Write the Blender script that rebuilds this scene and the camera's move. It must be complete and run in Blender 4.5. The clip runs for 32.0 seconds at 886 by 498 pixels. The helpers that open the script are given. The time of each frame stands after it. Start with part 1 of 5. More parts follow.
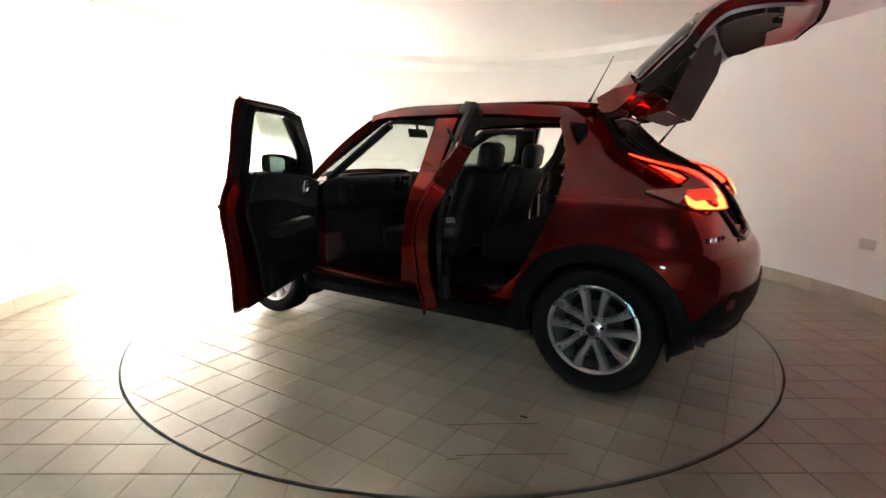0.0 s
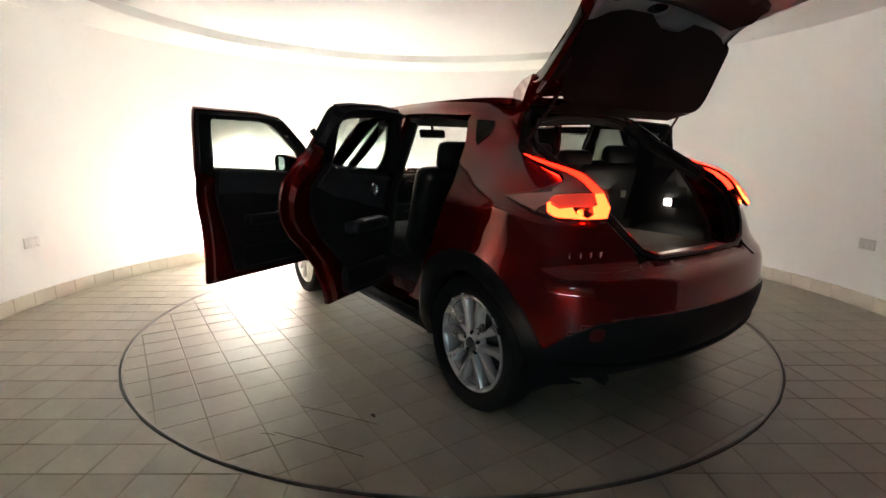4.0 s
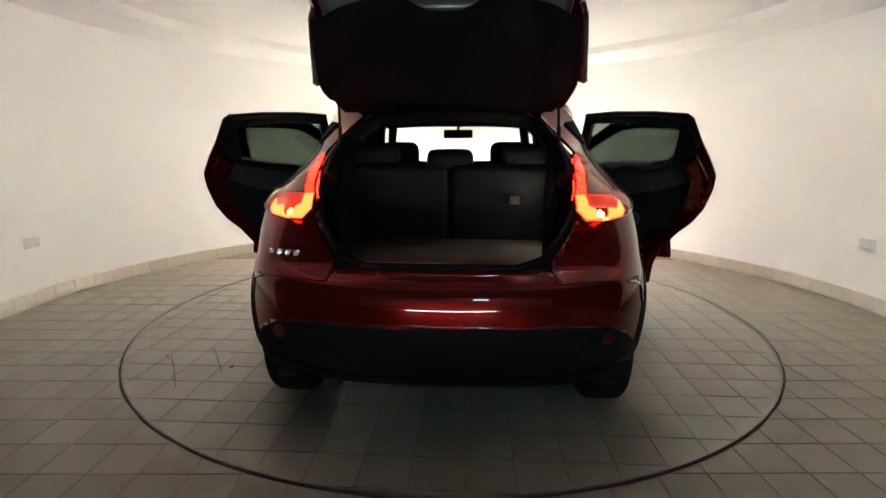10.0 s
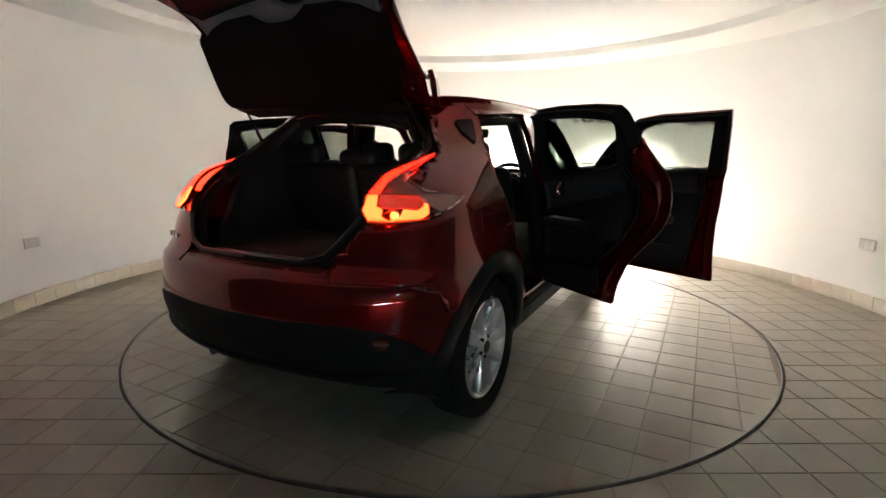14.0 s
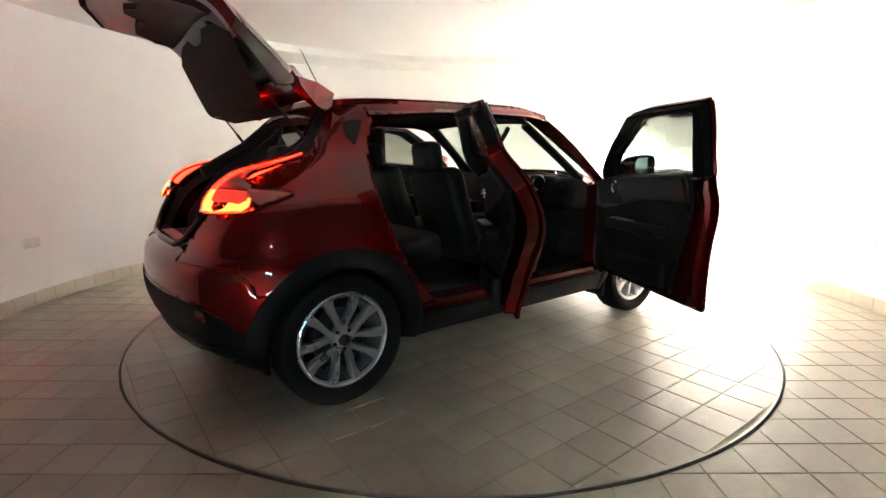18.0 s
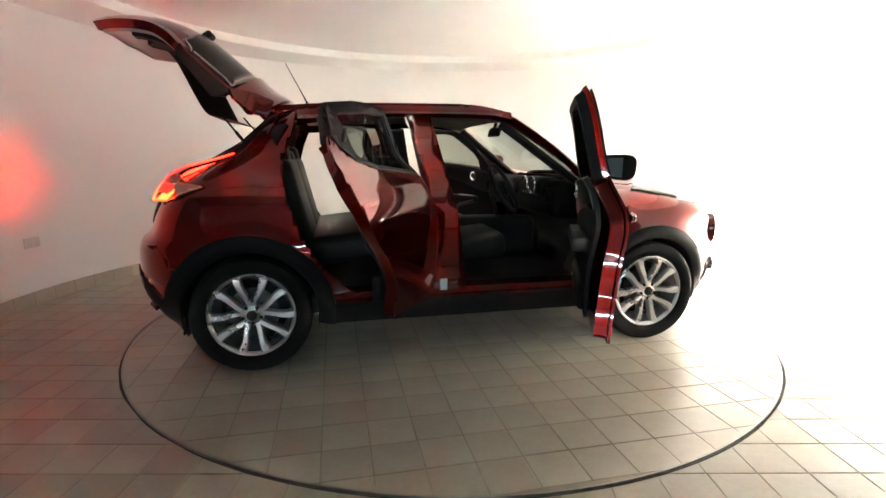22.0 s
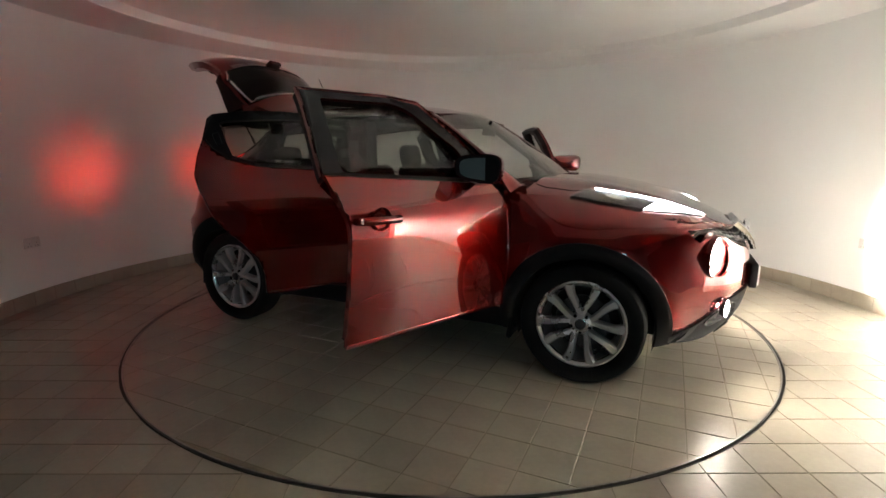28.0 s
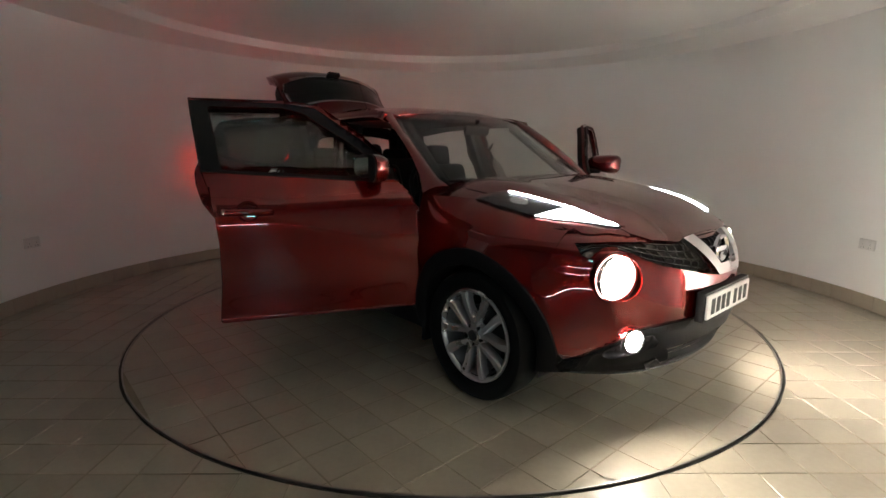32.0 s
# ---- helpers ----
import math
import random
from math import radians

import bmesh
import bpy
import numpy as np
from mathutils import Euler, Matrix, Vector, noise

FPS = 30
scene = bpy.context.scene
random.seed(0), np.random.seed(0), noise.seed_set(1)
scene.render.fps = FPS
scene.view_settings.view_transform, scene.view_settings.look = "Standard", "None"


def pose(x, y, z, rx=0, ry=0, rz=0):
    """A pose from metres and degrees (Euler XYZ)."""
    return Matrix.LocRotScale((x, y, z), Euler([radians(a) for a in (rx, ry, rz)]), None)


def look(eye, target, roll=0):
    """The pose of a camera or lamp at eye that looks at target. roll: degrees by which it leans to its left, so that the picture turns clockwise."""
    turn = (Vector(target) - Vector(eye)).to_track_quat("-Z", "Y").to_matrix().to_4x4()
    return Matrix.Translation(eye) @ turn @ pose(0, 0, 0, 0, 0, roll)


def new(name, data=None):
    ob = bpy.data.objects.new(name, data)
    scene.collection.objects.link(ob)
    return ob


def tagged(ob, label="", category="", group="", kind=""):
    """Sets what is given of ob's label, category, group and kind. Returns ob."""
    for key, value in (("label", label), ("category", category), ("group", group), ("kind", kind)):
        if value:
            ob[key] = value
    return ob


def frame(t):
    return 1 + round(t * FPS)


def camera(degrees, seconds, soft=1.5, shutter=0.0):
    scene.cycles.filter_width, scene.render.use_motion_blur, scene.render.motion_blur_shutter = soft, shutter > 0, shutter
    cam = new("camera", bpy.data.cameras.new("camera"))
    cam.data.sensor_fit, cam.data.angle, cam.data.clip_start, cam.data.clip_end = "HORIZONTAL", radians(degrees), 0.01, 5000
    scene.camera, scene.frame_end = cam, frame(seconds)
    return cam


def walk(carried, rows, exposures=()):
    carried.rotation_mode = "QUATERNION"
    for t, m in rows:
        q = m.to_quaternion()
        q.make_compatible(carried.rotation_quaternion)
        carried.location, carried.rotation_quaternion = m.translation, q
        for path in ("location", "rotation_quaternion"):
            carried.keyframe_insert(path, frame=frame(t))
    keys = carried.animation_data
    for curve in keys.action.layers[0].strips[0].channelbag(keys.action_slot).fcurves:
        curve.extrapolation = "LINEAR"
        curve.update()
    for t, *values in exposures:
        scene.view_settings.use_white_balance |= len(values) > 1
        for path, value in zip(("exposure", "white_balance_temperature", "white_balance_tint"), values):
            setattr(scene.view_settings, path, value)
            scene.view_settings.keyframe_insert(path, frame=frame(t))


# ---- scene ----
# One round showroom bay with a tiled turntable; the origin is the turntable's axis on the floor.
cam = camera(83.9, 32.0)
EYE = Vector((0.0, -3.847, 1.233))
AIM = EYE + Vector((-0.01329, 0.98226, -0.18704))
VIEW = look(EYE, AIM, 0.13)
walk(cam, [(0.0, VIEW), (32.0, VIEW)], exposures=[(0.0, 2.77), (3.0, 2.45), (6.0, 1.92), (8.0, 2.10), (10.0, 2.28), (12.0, 2.30), (14.5, 2.02), (17.0, 2.47), (20.0, 3.08), (22.0, 2.85), (24.0, 2.50), (25.5, 2.33), (28.0, 1.45), (30.0, 1.57), (32.0, 1.66)])

TABLE_R, WALL_R, SOFFIT_R = 2.25, 3.42, 2.80
SOFFIT_Z, CEIL_Z = 2.385, 2.475

# ---- world: the bay is closed, only a little sky would reach it ----
world = bpy.data.worlds.new("world")
scene.world = world
world.use_nodes = True
sky = world.node_tree.nodes.new("ShaderNodeTexSky")
sky.sky_type, sky.sun_disc = "NISHITA", False
sky.sun_elevation, sky.sun_rotation = radians(35), radians(180)
world.node_tree.links.new(sky.outputs[0], world.node_tree.nodes["Background"].inputs[0])
world.node_tree.nodes["Background"].inputs[1].default_value = 0.05

# ---- strengths of the lamps, which glow by their materials ----
MAIN_LAMP, FOG_LAMP, DAY_LAMP, TAIL_LAMP, TAIL_BEAM, BOOT_LAMP, DOOR_SLIT = 30000.0, 350.0, 40.0, 4.0, 2600.0, 28.0, 30.0


# ---- materials ----
def nodes_of(name):
    m = bpy.data.materials.new(name)
    m.use_nodes = True
    t = m.node_tree
    return m, t, t.nodes["Principled BSDF"]


def put(t, kind, **inputs):
    n = t.nodes.new(kind)
    for k, v in inputs.items():
        n.inputs[k.replace("_", " ")].default_value = v
    return n


def surface(name, color, rough=0.5, metal=0.0, vary=0.12, scale=3.0, fine=60.0, bump=0.05, coat=0.0, coat_rough=0.05,
            spec=0.5, piece=0.0):
    """A painted, plastic or mineral surface: colour that drifts at two scales, fine relief, optional change from piece to piece."""
    m, t, p = nodes_of(name)
    pos = t.nodes.new("ShaderNodeTexCoord")
    big = put(t, "ShaderNodeTexNoise", Scale=scale, Detail=4.0, Roughness=0.55)
    small = put(t, "ShaderNodeTexNoise", Scale=fine, Detail=3.0, Roughness=0.6)
    for n in (big, small):
        t.links.new(pos.outputs["Object"], n.inputs["Vector"])
    both = put(t, "ShaderNodeMath")
    both.operation = "MULTIPLY_ADD"
    both.inputs[1].default_value = 0.35
    t.links.new(small.outputs["Fac"], both.inputs[0])
    t.links.new(big.outputs["Fac"], both.inputs[2])
    ramp = put(t, "ShaderNodeMapRange")
    ramp.inputs["From Min"].default_value, ramp.inputs["From Max"].default_value = 0.42, 0.95
    ramp.inputs["To Min"].default_value, ramp.inputs["To Max"].default_value = 1.0 - vary, 1.0 + vary
    t.links.new(both.outputs[0], ramp.inputs["Value"])
    gain = ramp.outputs[0]
    if piece:
        info = t.nodes.new("ShaderNodeObjectInfo")
        pr = put(t, "ShaderNodeMapRange")
        pr.inputs["To Min"].default_value, pr.inputs["To Max"].default_value = 1.0 - piece, 1.0 + piece
        t.links.new(info.outputs["Random"], pr.inputs["Value"])
        mul = put(t, "ShaderNodeMath")
        mul.operation = "MULTIPLY"
        t.links.new(gain, mul.inputs[0])
        t.links.new(pr.outputs[0], mul.inputs[1])
        gain = mul.outputs[0]
    vec = t.nodes.new("ShaderNodeVectorMath")
    vec.operation = "SCALE"
    vec.inputs[0].default_value = color
    t.links.new(gain, vec.inputs["Scale"])
    t.links.new(vec.outputs[0], p.inputs["Base Color"])
    rr = put(t, "ShaderNodeMapRange")
    rr.inputs["To Min"].default_value, rr.inputs["To Max"].default_value = rough * 0.85, min(1.0, rough * 1.15)
    t.links.new(big.outputs["Fac"], rr.inputs["Value"])
    t.links.new(rr.outputs[0], p.inputs["Roughness"])
    p.inputs["Metallic"].default_value = metal
    p.inputs["Coat Weight"].default_value, p.inputs["Coat Roughness"].default_value = coat, coat_rough
    p.inputs["Specular IOR Level"].default_value = spec
    if bump:
        b = put(t, "ShaderNodeBump", Strength=bump, Distance=0.002)
        t.links.new(small.outputs["Fac"], b.inputs["Height"])
        t.links.new(b.outputs[0], p.inputs["Normal"])
    return m


def glow(name, color, strength):
    m, t, p = nodes_of(name)
    p.inputs["Base Color"].default_value = (*color, 1)
    p.inputs["Emission Color"].default_value = (*color, 1)
    p.inputs["Emission Strength"].default_value = strength
    p.inputs["Roughness"].default_value = 0.3
    return m


def pane_material(name, tint, gloss=1.0, rough=0.0):
    """Thin glass: tinted see-through with a Fresnel gloss."""
    m, t, p = nodes_of(name)
    t.nodes.remove(p)
    clear = put(t, "ShaderNodeBsdfTransparent", Color=(*tint, 1))
    shine = put(t, "ShaderNodeBsdfGlossy", Color=(gloss, gloss, gloss, 1), Roughness=rough)
    face = put(t, "ShaderNodeLayerWeight", Blend=0.5)
    power = put(t, "ShaderNodeMath")
    power.operation, power.inputs[1].default_value = "POWER", 5.0
    t.links.new(face.outputs["Facing"], power.inputs[0])
    fres = put(t, "ShaderNodeMapRange")
    fres.inputs["To Min"].default_value, fres.inputs["To Max"].default_value = 0.04, 0.9
    t.links.new(power.outputs[0], fres.inputs["Value"])
    mix = t.nodes.new("ShaderNodeMixShader")
    t.links.new(fres.outputs[0], mix.inputs[0])
    t.links.new(clear.outputs[0], mix.inputs[1])
    t.links.new(shine.outputs[0], mix.inputs[2])
    t.links.new(mix.outputs[0], t.nodes["Material Output"].inputs["Surface"])
    return m


M_WALL = surface("wall_paint", (0.925, 0.918, 0.90), 0.6, vary=0.025, scale=1.2, fine=90, bump=0.08)
M_CEIL = surface("ceiling_paint", (0.925, 0.918, 0.90), 0.7, vary=0.03, scale=0.9, fine=70, bump=0.06)
M_DARKWALL = surface("dark_wall_paint", (0.06, 0.058, 0.056), 0.7, vary=0.08, scale=1.5, fine=80, bump=0.08)
M_PASSAGE = surface("hall_paint", (0.10, 0.098, 0.095), 0.7, vary=0.05, scale=1.5, fine=80, bump=0.08)
M_TILE = surface("floor_tile", (0.30, 0.262, 0.205), 0.34, vary=0.16, scale=2.2, fine=38, bump=0.10, piece=0.07, spec=0.45)
M_GROUT = surface("grout", (0.24, 0.205, 0.155), 0.9, vary=0.25, scale=5, fine=80, bump=0.2)
M_SKIRT = surface("skirting_tile", (0.36, 0.31, 0.24), 0.4, vary=0.12, scale=4, fine=50, bump=0.08, piece=0.06)
M_SOCKET = surface("socket_plastic", (0.75, 0.74, 0.72), 0.35, vary=0.02, bump=0.0)
M_STEEL_RIM = surface("turntable_steel", (0.30, 0.28, 0.26), 0.35, metal=0.9, vary=0.2, scale=8, bump=0.05)
# near-black: shade put into holes and recesses as colour; also print, cracks, underbody
M_GAP = surface("dark_gap", (0.015, 0.014, 0.013), 0.8, vary=0.3, bump=0.0)
M_PAINT = surface("red_metallic_paint", (0.125, 0.0021, 0.0015), 0.24, metal=0.62, vary=0.04, scale=0.8, fine=900, bump=0.0,
                  coat=1.0, coat_rough=0.012, spec=0.0)
M_BLACK = surface("black_plastic", (0.009, 0.009, 0.0095), 0.55, vary=0.25, scale=6, fine=260, bump=0.12, spec=0.10)
M_GLOSS = surface("gloss_black", (0.01, 0.01, 0.011), 0.12, vary=0.1, bump=0.0)
M_DARKSTEEL = surface("dark_steel", (0.05, 0.05, 0.052), 0.45, metal=0.7, vary=0.2, scale=9, bump=0.05)
M_MESH = surface("grille_mesh", (0.018, 0.018, 0.019), 0.22, vary=0.1, bump=0.0)
M_RUBBER = surface("tyre_rubber", (0.009, 0.009, 0.009), 0.75, vary=0.2, scale=9, fine=120, bump=0.1, spec=0.12)
M_ALLOY = surface("alloy_silver", (0.62, 0.62, 0.63), 0.28, metal=0.85, vary=0.05, scale=6, fine=200, bump=0.01, coat=0.5)
M_CHROME = surface("chrome", (0.80, 0.80, 0.81), 0.08, metal=1.0, vary=0.03, bump=0.0)
M_FABRIC = surface("seat_leather", (0.011, 0.011, 0.0115), 0.48, vary=0.2, scale=8, fine=500, bump=0.2, spec=0.14)
M_TRIM = surface("cabin_trim", (0.011, 0.011, 0.012), 0.55, vary=0.2, scale=7, fine=300, bump=0.15, spec=0.12)
M_BELT = surface("door_belt_trim", (0.035, 0.035, 0.037), 0.6, vary=0.15, scale=7, fine=320, bump=0.2, spec=0.25)
M_CARPET = surface("boot_carpet", (0.055, 0.050, 0.044), 0.95, vary=0.25, scale=9, fine=400, bump=0.4, spec=0.2)
M_SILVER = surface("silver_plastic", (0.42, 0.42, 0.43), 0.35, metal=0.6, vary=0.05, bump=0.0)
M_GLASS = pane_material("window_glass", (0.52, 0.56, 0.53))
M_DARKGLASS = pane_material("dark_rear_glass", (0.16, 0.17, 0.165))
M_SCREEN = pane_material("windscreen_glass", (0.78, 0.82, 0.80))
M_LENS = pane_material("lamp_lens", (0.93, 0.93, 0.93))
M_TAILLENS = pane_material("tail_lens", (0.95, 0.78, 0.74))
M_REDPLASTIC = surface("red_reflector", (0.07, 0.004, 0.003), 0.3, vary=0.05, bump=0.0)
M_MIRROR = surface("mirror_glass", (0.62, 0.82, 0.86), 0.01, metal=1.0, vary=0.01, bump=0.0)
M_PLATE = surface("plate_white", (0.80, 0.80, 0.78), 0.4, vary=0.03, bump=0.0)
M_MAIN = glow("main_lamp_glow", (1.0, 0.93, 0.82), MAIN_LAMP)
# the reflector's emission stands in for bulb light bounced off it
M_RING = glow("lamp_reflector_glow", (1.0, 0.93, 0.82), 20.0)
M_FOG = glow("fog_lamp_glow", (1.0, 0.92, 0.80), FOG_LAMP)
M_DAY = glow("daylight_lamp_glow", (0.86, 0.93, 1.0), DAY_LAMP)
M_DAYDIM = glow("daylight_lamp_dim", (0.90, 0.95, 1.0), 7.0)
M_TAIL = glow("tail_lamp_glow", (1.0, 0.011, 0.004), TAIL_LAMP)
M_TAILDIM = glow("tail_lamp_dim", (1.0, 0.12, 0.08), TAIL_LAMP * 0.022)
M_TAILHOT = glow("tail_lamp_bright", (1.0, 0.058, 0.012), TAIL_LAMP * 1.1)
M_TAILBEAM = glow("tail_lamp_bulb", (1.0, 0.035, 0.006), TAIL_BEAM)
M_BOOT = glow("boot_lamp_glow", (1.0, 0.90, 0.72), BOOT_LAMP)
M_TEAL = glow("bluish_display", (0.35, 0.85, 0.95), 9.0)
M_SLIT = glow("daylight_slit", (0.85, 0.90, 1.0), DOOR_SLIT)


# ---- mesh helpers ----
def mesh_of(name, bm, smooth=True):
    me = bpy.data.meshes.new(name)
    bm.to_mesh(me)
    bm.free()
    if smooth:
        for f in me.polygons:
            f.use_smooth = True
        me.set_sharp_from_angle(angle=radians(38))
    return me


def part(name, bm, material, parent=None, label="", smooth=True):
    """Links a bmesh as one mesh object under a thing or a part."""
    me = bm if isinstance(bm, bpy.types.Mesh) else mesh_of(name, bm, smooth)
    if material and not me.materials:
        me.materials.append(material)
    ob = new(name, me)
    ob.parent = parent
    if label:
        ob["label"] = label
    return ob


def box(bm, cx, cy, cz, sx, sy, sz, bevel=0.0, rot=None, seg=2):
    """A box with rounded edges, added to bm."""
    m = Matrix.LocRotScale((cx, cy, cz), rot, (sx, sy, sz))
    got = bmesh.ops.create_cube(bm, size=1.0, matrix=m)
    if bevel:
        edges = list({e for v in got["verts"] for e in v.link_edges})
        bmesh.ops.bevel(bm, geom=edges, offset=bevel, segments=seg, profile=0.5, affect="EDGES")
    return bm


def turned(bm, prof, seg=48, m=None, closed=False):
    """A body turned about the y axis from a profile of (radius, y)."""
    rings = []
    for r, y in prof:
        rings.append([bm.verts.new((r * math.cos(2 * math.pi * k / seg), y, r * math.sin(2 * math.pi * k / seg))) for k in range(seg)])
    made = [v for r in rings for v in r]
    pairs = list(zip(rings, rings[1:])) + ([(rings[-1], rings[0])] if closed else [])
    for a, b in pairs:
        for k in range(seg):
            bm.faces.new((a[k], a[(k + 1) % seg], b[(k + 1) % seg], b[k]))
    if m is not None:
        bmesh.ops.transform(bm, matrix=m, verts=made)
    return bm


def tube(bm, pts, rx, rz=None, seg=8, cap=True, sizes=None):
    """A tube of elliptical section along points."""
    pts = [Vector(p) for p in pts]
    rings = []
    for i, p in enumerate(pts):
        d = (pts[min(i + 1, len(pts) - 1)] - pts[max(i - 1, 0)]).normalized()
        a = d.cross(Vector((0, 0, 1)))
        a = a.normalized() if a.length > 1e-4 else Vector((1, 0, 0))
        b = a.cross(d).normalized()
        s = sizes[i] if sizes else 1.0
        rings.append([bm.verts.new(p + a * (rx * s * math.cos(2 * math.pi * k / seg)) + b * ((rz or rx) * s * math.sin(2 * math.pi * k / seg)))
                      for k in range(seg)])
    for r, q in zip(rings, rings[1:]):
        for k in range(seg):
            bm.faces.new((r[k], r[(k + 1) % seg], q[(k + 1) % seg], q[k]))
    if cap:
        bm.faces.new(rings[0][::-1])
        bm.faces.new(rings[-1])
    return bm


def lut(table):
    """A smooth function through the points of a table."""
    xs, ys = zip(*table)
    ms = [(ys[min(i + 1, len(ys) - 1)] - ys[max(i - 1, 0)]) / (xs[min(i + 1, len(xs) - 1)] - xs[max(i - 1, 0)]) for i in range(len(xs))]

    def f(x):
        if x <= xs[0]:
            return ys[0]
        if x >= xs[-1]:
            return ys[-1]
        i = 0
        while xs[i + 1] < x:
            i += 1
        h = xs[i + 1] - xs[i]
        s = (x - xs[i]) / h
        return ((1 + 2 * s) * (1 - s) ** 2 * ys[i] + s * (1 - s) ** 2 * h * ms[i]
                + s * s * (3 - 2 * s) * ys[i + 1] + s * s * (s - 1) * h * ms[i + 1])
    return f


def rounded(pts, r=0.04, n=4):
    """The corners of an outline, rounded."""
    out = []
    for i, p in enumerate(pts):
        p = Vector(p[:2])
        a, b = Vector(pts[i - 1][:2]), Vector(pts[(i + 1) % len(pts)][:2])
        rr = pts[i][2] if len(pts[i]) > 2 else r
        ra, rb = min(rr, (a - p).length * 0.45), min(rr, (b - p).length * 0.45)
        if ra < 1e-4 or rb < 1e-4:
            out.append(tuple(p))
            continue
        s, e = p + (a - p).normalized() * ra, p + (b - p).normalized() * rb
        for k in range(n + 1):
            u = k / n
            out.append(tuple(s * (1 - u) ** 2 + p * 2 * u * (1 - u) + e * u * u))
    return out


def panel(name, outline, place, material, parent, thick=0.03, step=0.06, label="", lift=0.0, mid=(0, 0, 0.7), holes=()):
    """A sheet that follows a curved surface: an outline in the surface's two coordinates, cut into a fine grid, laid on the surface
    and given thickness. place(a, b) gives the point in space."""
    bm = bmesh.new()
    loops = []
    for ring in (outline, *holes):
        vs = [bm.verts.new((a, b, 0)) for a, b in ring]
        loops += [bm.edges.new((vs[i], vs[(i + 1) % len(vs)])) for i in range(len(vs))]
    bmesh.ops.triangle_fill(bm, use_beauty=True, use_dissolve=False, edges=loops)
    for ax in (0, 1):
        lo, hi = min(p[ax] for p in outline), max(p[ax] for p in outline)
        n = max(1, math.ceil((hi - lo) / step))
        for k in range(1, n):
            co, no = [0, 0, 0], [0, 0, 0]
            co[ax], no[ax] = lo + (hi - lo) * k / n, 1
            bmesh.ops.bisect_plane(bm, geom=bm.verts[:] + bm.edges[:] + bm.faces[:], plane_co=co, plane_no=no, dist=1e-5)
    bmesh.ops.remove_doubles(bm, verts=bm.verts[:], dist=1e-4)
    bm.verts.index_update()
    e = 0.012
    pos, nor = [], []
    for v in bm.verts:
        a, b = v.co.x, v.co.y
        p = Vector(place(a, b))
        n = (Vector(place(a + e, b)) - Vector(place(a - e, b))).cross(Vector(place(a, b + e)) - Vector(place(a, b - e)))
        n = n.normalized() if n.length > 1e-12 else Vector((0, 0, 1))
        ref = p - Vector((p.x * 0.75, mid[1], mid[2]))
        if n.dot(ref) < 0:
            n = -n
        pos.append(p + n * lift)
        nor.append(n)
    N = len(pos)
    co = [tuple(p) for p in pos] + [tuple(p - n * thick) for p, n in zip(pos, nor)]
    faces, kind = [], []
    for f in bm.faces:
        ids = [v.index for v in f.verts]
        fn = Vector()
        for i, j in zip(ids, ids[1:] + ids[:1]):
            fn += pos[i].cross(pos[j])
        if fn.dot(nor[ids[0]]) < 0:
            ids = ids[::-1]
        faces += [ids, [i + N for i in ids[::-1]]]
        kind += [1, -1]
    for ed in bm.edges:
        if len(ed.link_faces) == 1:
            i, j = ed.verts[0].index, ed.verts[1].index
            faces.append([i, j, j + N, i + N])
            kind.append(0)
    bm.free()
    me = bpy.data.meshes.new(name)
    me.from_pydata(co, [], faces)
    for f in me.polygons:
        f.use_smooth = True
    me.update()
    cn = []
    for f, k in zip(me.polygons, kind):
        for v in f.vertices:
            cn.append(f.normal if k == 0 else (nor[v % N] * k))
    me.normals_split_custom_set(cn)
    return part(name, me, material, parent, label)


# ---- structure: round wall with an entrance behind the viewer, ceiling with a soffit ring, floor ----
DOOR_A = math.asin(2.7 / WALL_R)


def ring_sheet(bm, r0, z0, r1, z1, a0, a1, n):
    prev = None
    for k in range(n + 1):
        a = a0 + (a1 - a0) * k / n
        cur = (bm.verts.new((r0 * math.cos(a), r0 * math.sin(a), z0)), bm.verts.new((r1 * math.cos(a), r1 * math.sin(a), z1)))
        if prev:
            bm.faces.new((prev[0], cur[0], cur[1], prev[1]))
        prev = cur


def wall_arc(name, r, thick, z0, z1, a0, a1, n, material):
    bm = bmesh.new()
    rows = []
    for k in range(n + 1):
        a = a0 + (a1 - a0) * k / n
        ca, sa = math.cos(a), math.sin(a)
        rows.append([bm.verts.new((q * ca, q * sa, z)) for q, z in ((r, z0), (r, z1), (r + thick, z1), (r + thick, z0))])
    for p, q in zip(rows, rows[1:]):
        for i in range(4):
            j = (i + 1) % 4
            bm.faces.new((p[i], q[i], q[j], p[j]))
    bm.faces.new(rows[0])
    bm.faces.new(rows[-1][::-1])
    bmesh.ops.recalc_face_normals(bm, faces=bm.faces[:])
    return tagged(part(name, bm, material), kind="structure")


A0, A1 = -math.pi / 2 + DOOR_A, 1.5 * math.pi - DOOR_A
tagged(wall_arc("wall_round", WALL_R, 0.2, 0.0, CEIL_Z + 0.1, A0, A1, 160, M_WALL), "round white painted plaster wall of the bay", "wall")
tagged(wall_arc("wall_lintel", WALL_R, 0.2, SOFFIT_Z - 0.03, CEIL_Z + 0.1, A0 - 2 * DOOR_A, A0, 24, M_WALL), "white painted lintel over the entrance", "wall")
bm = bmesh.new()
ring_sheet(bm, WALL_R, SOFFIT_Z, SOFFIT_R + 0.02, SOFFIT_Z, 0, 2 * math.pi, 160)
ring_sheet(bm, SOFFIT_R + 0.02, SOFFIT_Z, SOFFIT_R, SOFFIT_Z + 0.01, 0, 2 * math.pi, 160)
